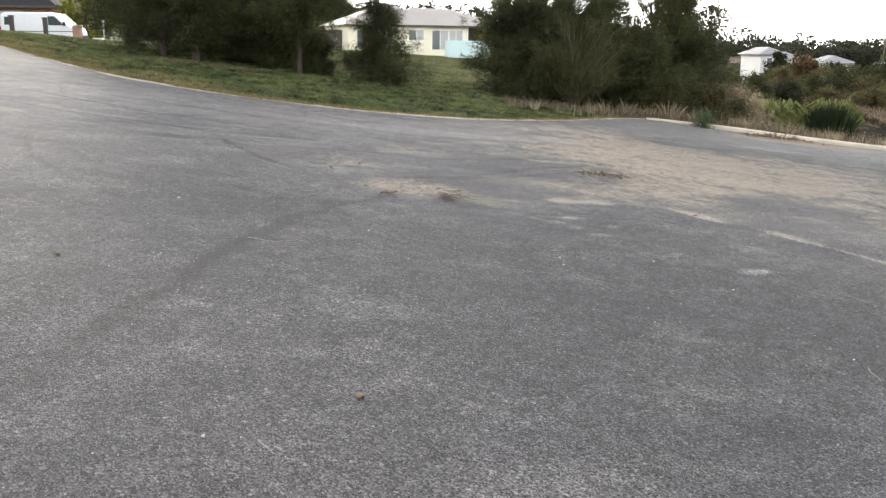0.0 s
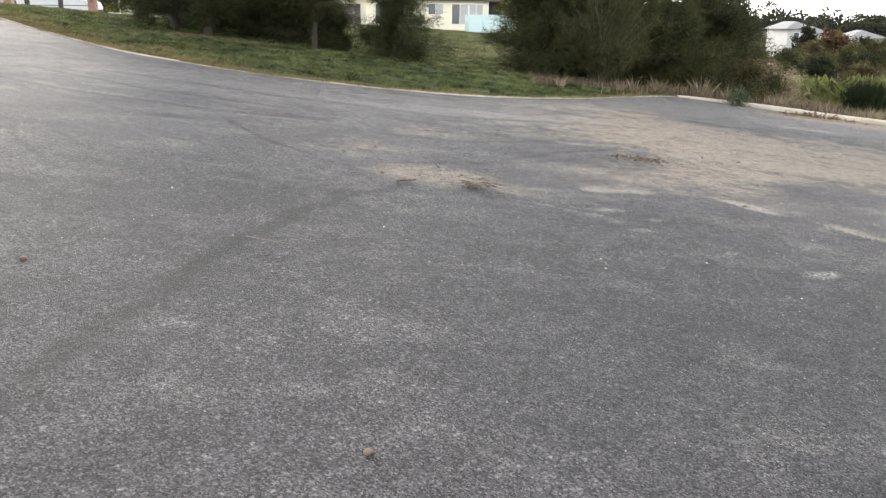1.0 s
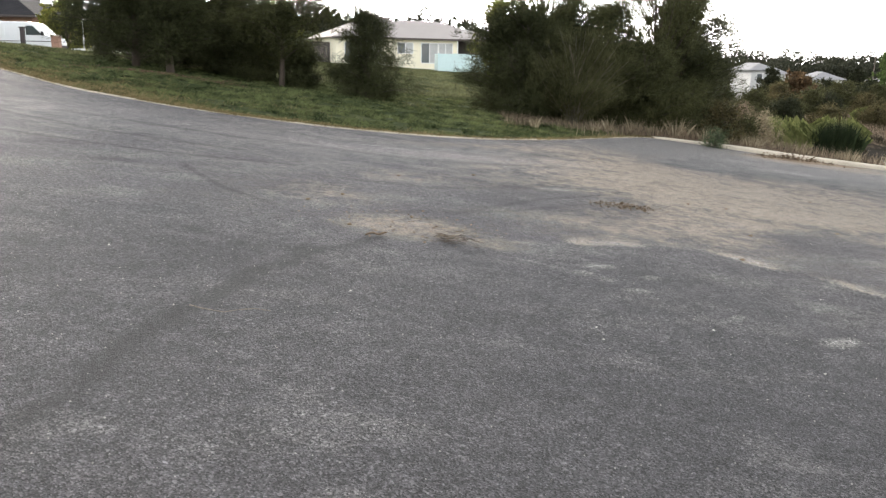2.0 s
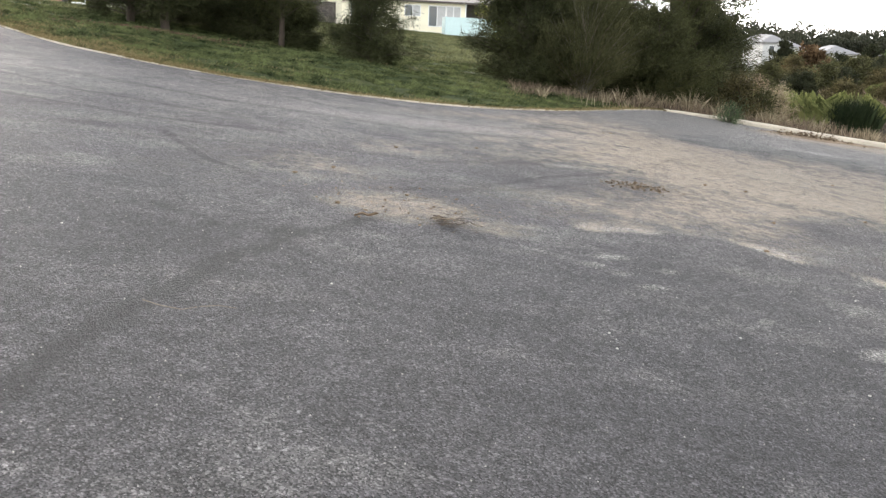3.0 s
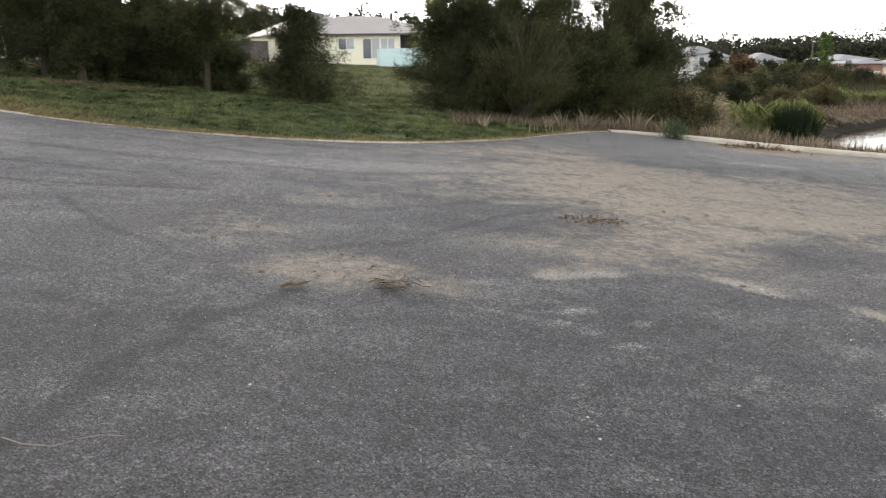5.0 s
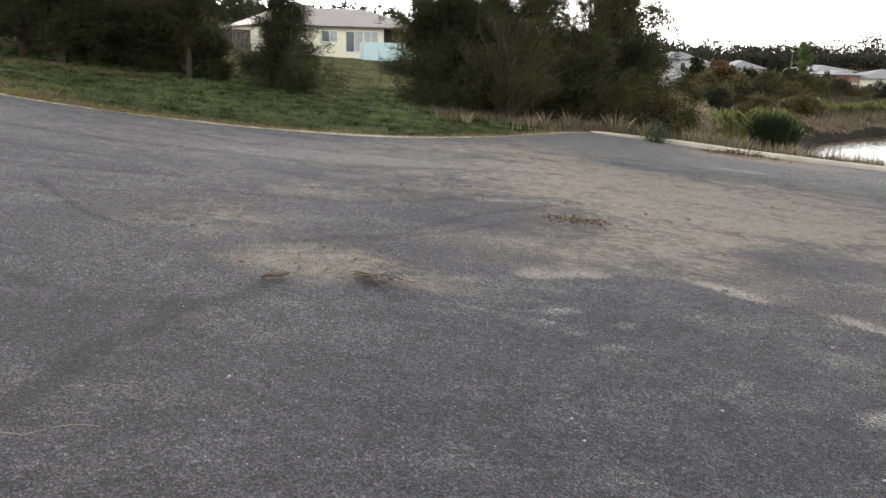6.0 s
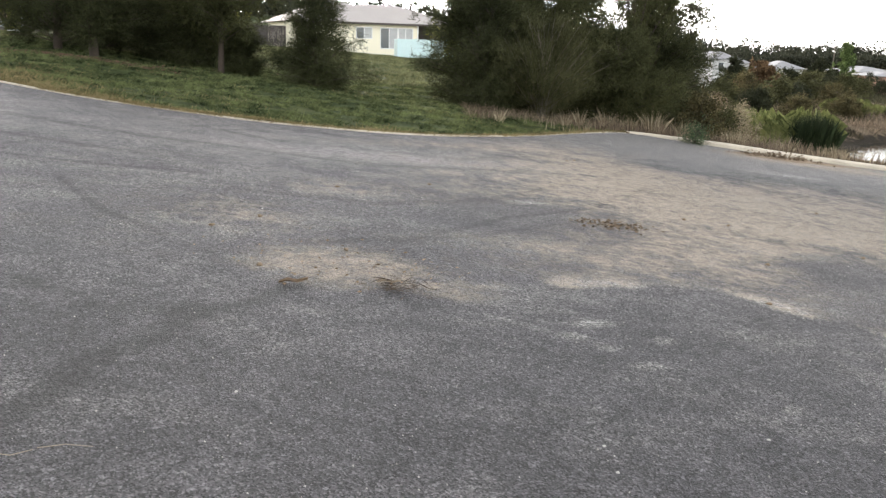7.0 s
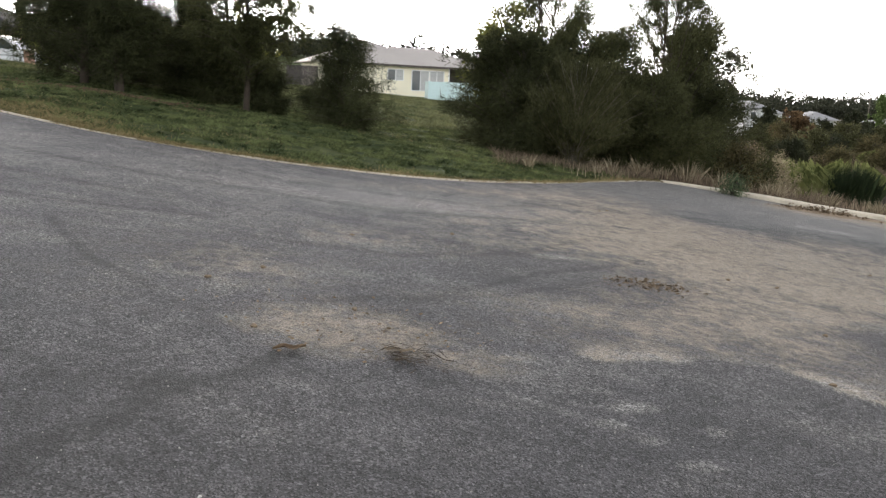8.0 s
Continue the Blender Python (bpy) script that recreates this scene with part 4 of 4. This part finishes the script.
tree("rusty_tree", (30.4, 75.0), 3.0, [(0.2, 0.8), (0.5, 1.5), (0.8, 1.2), (1.0, 0.4)], "rust brown leafed tree in the far scrub", "tree", RUST, 73, 40, 8, 20, length=0.3, width=0.12, leaf_shape="leaf")
tree("conifer", (49.0, 96.0), 6.6, [(0.15, 1.9), (0.5, 1.3), (1.0, 0.15)], "light green conical tree near the far houses", "tree", leafy("light_conifer", (0.08, 0.12, 0.04), (0.17, 0.22, 0.08)), 74, 60, 9, 24, length=0.3, width=0.1, leaf_shape="leaf")
tree("garden_tree", (-25.5, 66.0), 4.2, [(0.1, 1.6), (0.5, 2.2), (1.0, 0.6)], "light green garden tree beside the brick house", "tree", YELLOW, 75, 60, 9, 24, length=0.3, width=0.12, leaf_shape="leaf")


# ---- buildings ----
def hip_roof(x0, y0, x1, y1, z, rise, over=0.45, gable=0.5):
    """A hipped roof over a rectangle, with its eave's thickness."""
    bm = bmesh.new()
    x0, y0, x1, y1 = x0 - over, y0 - over, x1 + over, y1 + over
    run = min(x1 - x0, y1 - y0) / 2
    lower = [bm.verts.new((x, y, z - 0.06)) for x, y in ((x0, y0), (x1, y0), (x1, y1), (x0, y1))]
    base = [bm.verts.new((x, y, z)) for x, y in ((x0, y0), (x1, y0), (x1, y1), (x0, y1))]
    if x1 - x0 >= y1 - y0:
        ra, rb = bm.verts.new((x0 + run, (y0 + y1) / 2, z + rise)), bm.verts.new((x1 - run, (y0 + y1) / 2, z + rise))
        bm.faces.new((base[0], base[1], rb, ra)); bm.faces.new((base[1], base[2], rb)); bm.faces.new((base[2], base[3], ra, rb)); bm.faces.new((base[3], base[0], ra))
    else:
        ra, rb = bm.verts.new(((x0 + x1) / 2, y0 + run, z + rise)), bm.verts.new(((x0 + x1) / 2, y1 - run, z + rise))
        bm.faces.new((base[0], base[1], ra)); bm.faces.new((base[1], base[2], rb, ra)); bm.faces.new((base[2], base[3], rb)); bm.faces.new((base[3], base[0], ra, rb))
    for i in range(4):
        j = (i + 1) % 4
        bm.faces.new((lower[i], lower[j], base[j], base[i]))
    bm.faces.new(lower[::-1])
    return bm


def window(house, x, z, w, h, y, splits=1, glass=GLASS, name="window"):
    """A window in a front wall at y: a proud frame with a pane in each light."""
    win = part(name, boxes((x, y - 0.05, z, x + w, y + 0.01, z + 0.06), (x, y - 0.05, z + h - 0.06, x + w, y + 0.01, z + h),
                           *[(x + w * k / splits - (0.03 if k else 0) * (1 if k < splits else 2), y - 0.048, z + 0.06, x + w * k / splits + (0.03 if k < splits else 0) * (1 if k else 2), y + 0.008, z + h - 0.06) for k in range(splits + 1)]), WHITE, house)
    for k in range(splits):
        part("pane", boxes((x + w * k / splits + 0.03, y - 0.025, z + 0.06, x + w * (k + 1) / splits - 0.03, y - 0.012, z + h - 0.06)), glass if k % 2 == 0 else CURTAIN, win)
    return win


def gutter(house, x0, x1, y, z):
    return part("gutter", boxes((x0, y - 0.10, z - 0.14, x1, y + 0.02, z + 0.01)), GUTTER, house)


# the cream house on the far side of the lawn
hx, hy = -5.2, 78.0
house = thing("cream_house", (hx, hy, gz(hx, hy)), "cream rendered bungalow with a pale hipped roof", "house", rz=20)
part("wall", boxes((0, 0, -0.5, 8.3, 9, 2.36)), CREAM, house)
part("wall", boxes((-2.5, 0.9, -0.5, -0.003, 10, 2.36)), CREAM, house)
part("roof", hip_roof(-0.2, 0, 12.4, 9, 2.42, 1.65), ROOFPALE, house)
part("roof", hip_roof(-2.5, 0.9, 7.0, 11, 2.43, 2.15), ROOFPALE, house)
gutter(house, -0.6, 12.8, -0.46, 2.41)
gutter(house, -2.95, -0.62, 0.44, 2.41)
window(house, 2.7, 1.1, 1.45, 0.95, 0, 2)
window(house, 4.85, 0.3, 1.6, 1.75, 0, 2)
window(house, 6.48, 0.3, 1.35, 1.75, 0, 2, CURTAIN)
window(house, -1.75, 0.5, 0.85, 1.5, 0.9, 1)
for px in (9.2, 10.4):
    part("porch_post", boxes((px, -0.05, -0.3, px + 0.12, 0.07, 2.34)), POST, house)
# the shade under the porch roof is put into this wall's dark colour
part("porch_wall", boxes((8.303, 2.5, -0.4, 10.5, 2.7, 2.34)), POST, house, "porch wall coloured dark to stand for its shade")
part("downpipe", boxes((8.22, -0.09, -0.2, 8.31, -0.01, 2.30)), WHITE, house)

screen = thing("pool_screen", (0.85, 71.2, gz(0.85, 71.2) - 0.05), "pale aqua panelled screen fence before the house", "fence", rz=6)
for k in range(4):
    part("panel", boxes((0.02 + k * 1.35, 0, 0.05, 1.33 + k * 1.35, 0.05, 1.4)), AQUA, screen)
    part("post", boxes((-0.04 + k * 1.35, -0.01, 0, 0.02 + k * 1.35, 0.06, 1.45)), AQUA, screen)
for k in range(2):
    part("panel", boxes((-0.06, 0.08 + k * 1.2, 0.05, -0.01, 1.2 + k * 1.2, 1.4)), AQUA, screen)

shed_fence = thing("paling_fence", (-11.3, 80.0, gz(-11.3, 80) - 0.1), "dark grey boundary fence beside the house", "fence")
for k in range(26):
    part("paling", boxes((k * 0.105, 0, 0, k * 0.105 + 0.095, 0.03, 1.75)), POST, shed_fence)
part("white_post", boxes((2.78, -0.05, 0, 2.95, 0.1, 2.1)), WHITE, shed_fence, "white painted end post")


def far_house(place, rz, w, d, h, rise, wall_mat, roof_mat, label, lights):
    ob = thing("far_house", (*place, gz(*place)), label, "house", "houses beyond the pond", rz=rz)
    part("wall", boxes((0, 0, -0.5, w, d, h)), wall_mat, ob)
    part("roof", hip_roof(0, 0, w, d, h + 0.05, rise, 0.5), roof_mat, ob)
    for x, z, ww, hh in lights:
        window(ob, x, z, ww, hh, 0, 2 if ww > 1 else 1)
    return ob


far_house((44.6, 123), 0, 3.2, 8, 4.4, 1.0, PALEWALL, ROOFGREY, "white two storey house with a grey roof", [(0.8, 0.7, 1.6, 1.3), (0.8, 2.9, 1.6, 1.1)])
far_house((60.6, 140), -6, 5.0, 8, 3.2, 1.2, PALEWALL, ROOFGREY, "low white house with a grey roof", [(1.5, 1.2, 2, 1.2)])
far_house((66.8, 125), 8, 6, 8, 3.2, 0.8, CREAM, ROOFGREY, "cream house with a low grey roof", [(1, 1.2, 2.2, 1.2)])
far_house((59.0, 107), -12, 3.2, 8, 3.0, 0.5, BRICK, ROOFGREY, "orange brick house under a grey roof", [(1.6, 1.0, 1.3, 1.1)])
far_house((62.3, 106.6), -12, 8, 8, 2.6, 1.1, CREAM, ROOFGREY, "pale rendered wing with a broad grey roof", [(0.9, 1.2, 1.3, 0.8), (4, 1.0, 1.5, 1.0)])
far_house((57.6, 150), 0, 3.6, 8, 3.8, 1.1, PALEWALL, ROOFGREY, "white house half hidden behind dark trees", [(0.8, 1.6, 1.4, 1.2)])
pole = thing("street_pole", (56.0, 112, gz(56, 112)), "thin grey street light pole among far trees", "pole")
part("mast", tubes("mast", [(np.array([(0, 0, -0.3), (0, 0, 3), (0, 0, 6.5)]), np.array([0.09, 0.075, 0.06]))], TWIG), TWIG, pole)
part("arm", tubes("arm", [(np.array([(0, 0, 6.4), (0.4, 0, 6.6), (0.9, 0, 6.62)]), np.array([0.04, 0.04, 0.04]))], TWIG), TWIG, pole)

# the brick house, fence posts and parked van beyond the slope
bx, by = -40.6, 68.0
brick_house = thing("brick_house", (bx, by, gz(bx, by)), "orange brick house with a dark tiled roof", "house")
part("wall", boxes((0, 0, -0.5, 11.8, 8, 2.5)), BRICK, brick_house)
part("roof", hip_roof(0, 0, 11.8, 8, 2.56, 2.4, 0.6), ROOFDARK, brick_house)
gutter(brick_house, -0.6, 12.4, -0.62, 2.54)
window(brick_house, 4.6, 0.9, 2.2, 1.35, 0, 2)
part("garage_door", boxes((7.4, -0.04, -0.1, 9.6, 0.0, 2.2)), CURTAIN, brick_house)


def wheel(parent, x, y):
    tyre_ob = None
    for name, r, w, mat in (("tyre", 0.32, 0.2, RUBBER), ("rim", 0.19, 0.22, TWIG)):
        bm = bmesh.new()
        bmesh.ops.create_cone(bm, cap_ends=True, segments=24, radius1=r, radius2=r, depth=w, matrix=Matrix.Translation((x, y, 0.32)) @ Matrix.Rotation(radians(90), 4, "X"))
        bmesh.ops.bevel(bm, geom=[e for e in bm.edges if len(e.link_faces) == 2 and e.calc_face_angle(0) > 1], offset=0.03, segments=2, affect="EDGES")
        ob = part(name, bm, mat, tyre_ob or parent, smooth_faces=False)
        tyre_ob = tyre_ob or ob


def prism(profile, y0, y1, bevel=0.05):
    """A side outline pulled across from y0 to y1, with eased edges."""
    bm = bmesh.new()
    a = [bm.verts.new((x, y0, z)) for x, z in profile]
    c = [bm.verts.new((x, y1, z)) for x, z in profile]
    bm.faces.new(a); bm.faces.new(c[::-1])
    for i in range(len(profile)):
        j = (i + 1) % len(profile)
        bm.faces.new((a[j], a[i], c[i], c[j]))
    bmesh.ops.recalc_face_normals(bm, faces=bm.faces[:])
    if bevel:
        bmesh.ops.bevel(bm, geom=bm.edges[:], offset=bevel, segments=3, affect="EDGES", profile=0.5)
    return bm


vx, vy = -27.0, 56.4
van = thing("delivery_van", (vx, vy, gz(vx, vy) - 0.05), "white high roofed delivery van parked on the driveway", "van")
part("body", prism([(0.03, 0.32), (0.0, 1.0), (0.12, 1.85), (0.35, 1.95), (3.0, 1.95), (3.45, 1.86), (4.2, 1.18), (4.62, 1.02), (4.72, 0.75), (4.70, 0.32)], 0, 1.7, 0.06), VANWHITE, van, smooth_faces=False)
for x0, x1 in ((0.32, 0.62),):
    part("side_window", prism([(x0, 1.2), (x0 + 0.02, 1.68), (x1, 1.68), (x1, 1.2)], -0.012, 0.01, 0), GLASS, van)
part("door_window", prism([(3.02, 1.18), (3.02, 1.72), (3.42, 1.72), (3.95, 1.22), (3.9, 1.18)], -0.012, 0.01, 0), GLASS, van)
for x0 in (0.85, 1.85):
    part("side_panel", boxes((x0, -0.012, 1.12, x0 + 0.9, 0.004, 1.70), bevel=0.004), VANWHITE, van)
part("rub_strip", boxes((0.1, -0.02, 0.80, 4.5, 0.0, 0.84)), POST, van)
part("mirror", boxes((3.98, -0.22, 1.15, 4.10, -0.02, 1.40), bevel=0.03), RUBBER, van)
part("bumper", boxes((4.60, 0.05, 0.34, 4.80, 1.65, 0.60), bevel=0.05), POST, van)
part("headlight", boxes((4.52, -0.01, 0.76, 4.70, 0.28, 0.95), bevel=0.03), GLASS, van)
part("tail_light", boxes((-0.02, -0.01, 0.72, 0.1, 0.1, 1.1), bevel=0.02), LAMPRED, van)
for wx in (0.95, 3.75):
    wheel(van, wx, 0.12)
for k, (px, py) in enumerate(((-25.35, 54.6), (-23.35, 54.6))):
    post = thing("fence_post", (px, py, gz(px, py) - 0.1), "dark square fence post in front of the van", "post", "posts by the driveway")
    part("shaft", boxes((-0.11, -0.11, 0, 0.11, 0.11, 1.75), bevel=0.02), POST, post)
    part("cap", boxes((-0.14, -0.14, 1.75, 0.14, 0.14, 1.82), bevel=0.01), POST, post)
pillar = thing("brick_pillar", (-22.3, 56.6, gz(-22.3, 56.6) - 0.1), "orange brick letterbox pillar beside the van", "pillar")
part("shaft", boxes((-0.22, -0.22, 0, 0.22, 0.22, 1.5), bevel=0.01), BRICK, pillar)
part("cap", boxes((-0.27, -0.27, 1.5, 0.27, 0.27, 1.58), bevel=0.01), CONCRETE, pillar)
mast = thing("garden_pole", (-21.4, 58.5, gz(-21.4, 58.5)), "thin pale pole behind the brick pillar", "pole")
part("mast", tubes("mast", [(np.array([(0, 0, -0.2), (0, 0, 1.5), (0, 0, 3.0)]), np.array([0.05, 0.045, 0.04]))], WHITE), WHITE, mast)
bin_ = thing("letterbox", (-20.4, 55.0, gz(-20.4, 55.0)), "small white letterbox on the lawn's crest", "letterbox")
part("box", boxes((-0.3, -0.2, 0.35, 0.3, 0.2, 0.75), bevel=0.05), WHITE, bin_)
part("stand", boxes((-0.06, -0.06, -0.1, 0.06, 0.06, 0.36)), POST, bin_)


# ---- litter on the asphalt ----
def rz_(x, y):
    return float(plane_z(x, y)) + 0.012


def rock_mesh(name, r, mat, seed, flat=0.6):
    rng = np.random.default_rng(seed)
    bm = bmesh.new()
    bmesh.ops.create_icosphere(bm, subdivisions=2, radius=r)
    ph = rng.uniform(0, 6, 3)
    for v in bm.verts:
        k = 1 + 0.22 * math.sin(v.co.x / r * 3 + ph[0]) + 0.18 * math.sin(v.co.y / r * 4 + ph[1]) * math.cos(v.co.z / r * 3 + ph[2])
        v.co = Vector((v.co.x * k * 1.2, v.co.y * k, v.co.z * k * flat))
    me = bpy.data.meshes.new(name)
    bm.to_mesh(me); bm.free()
    me.materials.append(mat)
    return me


PALE = [rock_mesh("pebble", 0.0065, PALESTONE, s) for s in (1, 2)]
DARK = [rock_mesh("pebble", 0.017, CLOD, s) for s in (3, 4)]
for i, (px, py) in enumerate(((1.22, 8.46), (1.22, 8.26), (3.1, 9.7), (2.69, 6.9), (-0.54, 5.25), (1.97, 8.66), (-0.57, 11.78), (-0.21, 8.62), (2.4, 8.1), (-1.75, 9.0))):
    ob = new("pebble", PALE[i % 2])
    ob.matrix_world = pose(px, py, rz_(px, py) + 0.006, 0, 0, i * 47)
    tagged(ob, "small pale pebble lying on the asphalt", "pebble", "pale pebbles")
for i, (px, py) in enumerate(((3.23, 13.42), (3.66, 13.38), (5.27, 14.79), (2.72, 16.61), (2.85, 16.75), (-0.09, 12.98), (-0.55, 11.55), (-0.81, 11.15), (0.76, 13.66), (-1.93, 7.24), (-0.01, 5.74), (2.9, 10.75), (3.4, 11.9), (4.6, 12.6), (-0.38, 10.35), (0.1, 10.9))):
    ob = new("clod", DARK[i % 2])
    ob.matrix_world = pose(px, py, rz_(px, py) + 0.006, 0, 0, i * 31)
    tagged(ob, "small dark clod of dirt on the asphalt", "clod", "dirt clods")

rng = np.random.default_rng(9)
n = 5000                                         # loose chips and grit
gx, gy = rng.uniform(-5, 6, n), rng.uniform(3.2, 14, n)
at = np.stack([gx, gy, plane_z(gx, gy) + 0.011], 1)
s = rng.uniform(0.003, 0.007, n)[:, None]
a = rng.uniform(0, 6.28, n)
tri = [at + s * np.stack([np.cos(a + k * 2.09), np.sin(a + k * 2.09), np.zeros(n)], 1) for k in range(3)] + [at + np.array([0, 0, 1.0]) * s * 1.1]
v = np.stack(tri, 1).reshape(-1, 3)
o = np.arange(n)[:, None] * 4
f = np.concatenate([o + np.array([[0, 1, 3]]), o + np.array([[1, 2, 3]]), o + np.array([[2, 0, 3]])])
tagged(new("loose_chips", mesh_from("loose_chips", v, f, STONE)), "loose grey stone chips on the asphalt", "gravel", kind="stuff")


def litter(name, x, y, sx, sy, count, length, width, mat, label, category, seed, tall=0.03):
    """A little heap of leaves, stalks or crumbs."""
    rng = np.random.default_rng(seed)
    px, py = rng.normal(size=count) * sx * 0.5, rng.normal(size=count) * sy * 0.5
    z = plane_z(x + px, y + py) + 0.012 - rz_(x, y) + np.abs(rng.normal(size=count)) * tall * np.exp(-(px / sx) ** 2 - (py / sy) ** 2) + 0.003
    way = unit(rng.normal(size=(count, 3)) * np.array([1, 1, 0.12])) * length * rng.uniform(0.4, 1.2, (count, 1))
    ob = new(name, leaves(name, np.stack([px, py, z], 1), way, width, mat, rng, "leaf"))
    ob.matrix_world = pose(x, y, rz_(x, y))
    return tagged(ob, label, category, kind="stuff")


litter("twig_heap", 0.45, 10.17, 0.19, 0.13, 130, 0.11, 0.005, material("dark_twigs", (0.075, 0.055, 0.036), 0.95, vary=0.5, island=1.0), "small heap of dry twigs and grass on dust", "twigs", 5, 0.04)
litter("leaf_litter", 0.15, 10.6, 0.75, 0.5, 130, 0.03, 0.014, DEADLEAF, "scattered crumbs of dead leaf on tan dust", "leaves", 6, 0.0)
litter("mud_crumbs", 2.37, 12.73, 0.40, 0.20, 240, 0.035, 0.022, CLOD, "crumbled dry mud clods on the asphalt", "mud", 7, 0.012)
litter("mud_heap", 7.55, 20.72, 0.8, 0.22, 520, 0.06, 0.04, CLOD, "low heap of dirt washed against the kerb", "dirt", 8, 0.05)


def sand_drift(x, y, length, width, tall, mat, label):
    """A low ragged drift of sandy dirt that feathers out on the asphalt."""
    rng = np.random.default_rng(77)
    rings, sides = 7, 40
    a = np.linspace(0, 2 * np.pi, sides, endpoint=False)
    rim = 1 + 0.16 * np.sin(3 * a + 1) + 0.12 * np.sin(7 * a) + rng.normal(size=sides) * 0.06
    v = []
    for k in range(1, rings + 1):
        r = k / rings
        px, py = length / 2 * r * rim * np.cos(a), width / 2 * r * rim * np.sin(a)
        z = plane_z(x + px, y + py) + 0.012 - rz_(x, y) + tall * (1 - r) * (0.7 + 0.5 * rng.uniform(size=sides)) - 0.004 * (k == rings) + 0.003
        v.append(np.stack([px, py, z], 1))
    f = [(k * sides + j, k * sides + (j + 1) % sides, (k + 1) * sides + (j + 1) % sides, (k + 1) * sides + j) for k in range(rings - 1) for j in range(sides)]
    ob = new("sand_drift", mesh_from("sand_drift", np.concatenate(v), f, mat, True))
    ob.matrix_world = pose(x, y, rz_(x, y))
    return tagged(ob, label, "dirt")


SAND = material("sandy_dirt", (0.27, 0.205, 0.145), 0.95, vary=0.35, grain=25, blotch=4, bump=0.6, spec=0.1)
sand_drift(7.7, 20.68, 2.3, 0.62, 0.025, SAND, "low drift of sandy dirt washed against the kerb")


def bent_leaf(x, y, length, width, turn, mat, label):
    """One curled dead leaf with some thickness."""
    bm = bmesh.new()
    m = 9
    rows = []
    for i in range(m):
        s = i / (m - 1)
        w = width * math.sin(math.pi * min(0.97, s * 0.94 + 0.03)) ** 0.7 / 2
        h = 0.012 * math.sin(s * math.pi * 1.6) ** 2 * length / 0.14 + 0.004
        rows.append([bm.verts.new((length * (s - 0.5), w * k, h + abs(k) * 0.014)) for k in (-1, -0.4, 0.4, 1)])
    for r0, r1 in zip(rows[:-1], rows[1:]):
        for k in range(3):
            bm.faces.new((r0[k], r0[k + 1], r1[k + 1], r1[k]))
    bmesh.ops.solidify(bm, geom=bm.faces[:], thickness=0.003)
    ob = part("dead_leaf", bm, mat)
    ob.matrix_world = pose(x, y, rz_(x, y) + 0.004, 0, 0, turn)
    return tagged(ob, label, "leaf")


bent_leaf(-0.15, 10.06, 0.16, 0.06, 8, DEADLEAF, "curled brown dead leaf on the dusty asphalt")
bent_leaf(0.38, 10.25, 0.14, 0.035, -12, material("pale_bark_strip", (0.4, 0.33, 0.25), 0.9, island=0.3), "pale curled strip of bark on twigs")


def stick(path, r, label):
    path = np.array([(x, y, rz_(x, y) + 0.008 + 0.01 * (i % 2)) for i, (x, y) in enumerate(path)])
    return tagged(part("stick", tubes("stick", [(path, np.linspace(r, r * 0.6, len(path)))], material("pale_stick", (0.34, 0.28, 0.22), 0.9), 5), TWIG), label, "stick")


stick([(-0.99, 8.05), (-0.9, 7.99), (-0.8, 8.0), (-0.74, 8.03)], 0.0022, "thin pale dry stalk lying on the asphalt")
stick([(-0.74, 8.06), (-0.66, 8.08), (-0.58, 8.1)], 0.0018, "thin pale broken stalk on the asphalt")
stick([(-0.34, 5.26), (-0.30, 5.20), (-0.26, 5.17)], 0.0025, "short pale curved stalk on the asphalt")
stick([(2.71, 6.78), (2.68, 6.68), (2.70, 6.6)], 0.0025, "short pale stalk on the asphalt")
rng = np.random.default_rng(12)
n = 2200                                         # bark litter round the tree's foot
mx, my = -5.75 + rng.normal(size=n) * 0.8, 23.0 + rng.normal(size=n) * 0.34
at = np.stack([mx, my, ground_z(mx, my) + rng.uniform(0.005, 0.03, n)], 1)
way = unit(rng.normal(size=(n, 3)) * np.array([1, 1, 0.2])) * 0.06
tagged(new("bark_litter", leaves("bark_litter", at, way, 0.022, MULCH, rng, "leaf")), "reddish bark litter under the casuarina", "litter", kind="stuff")
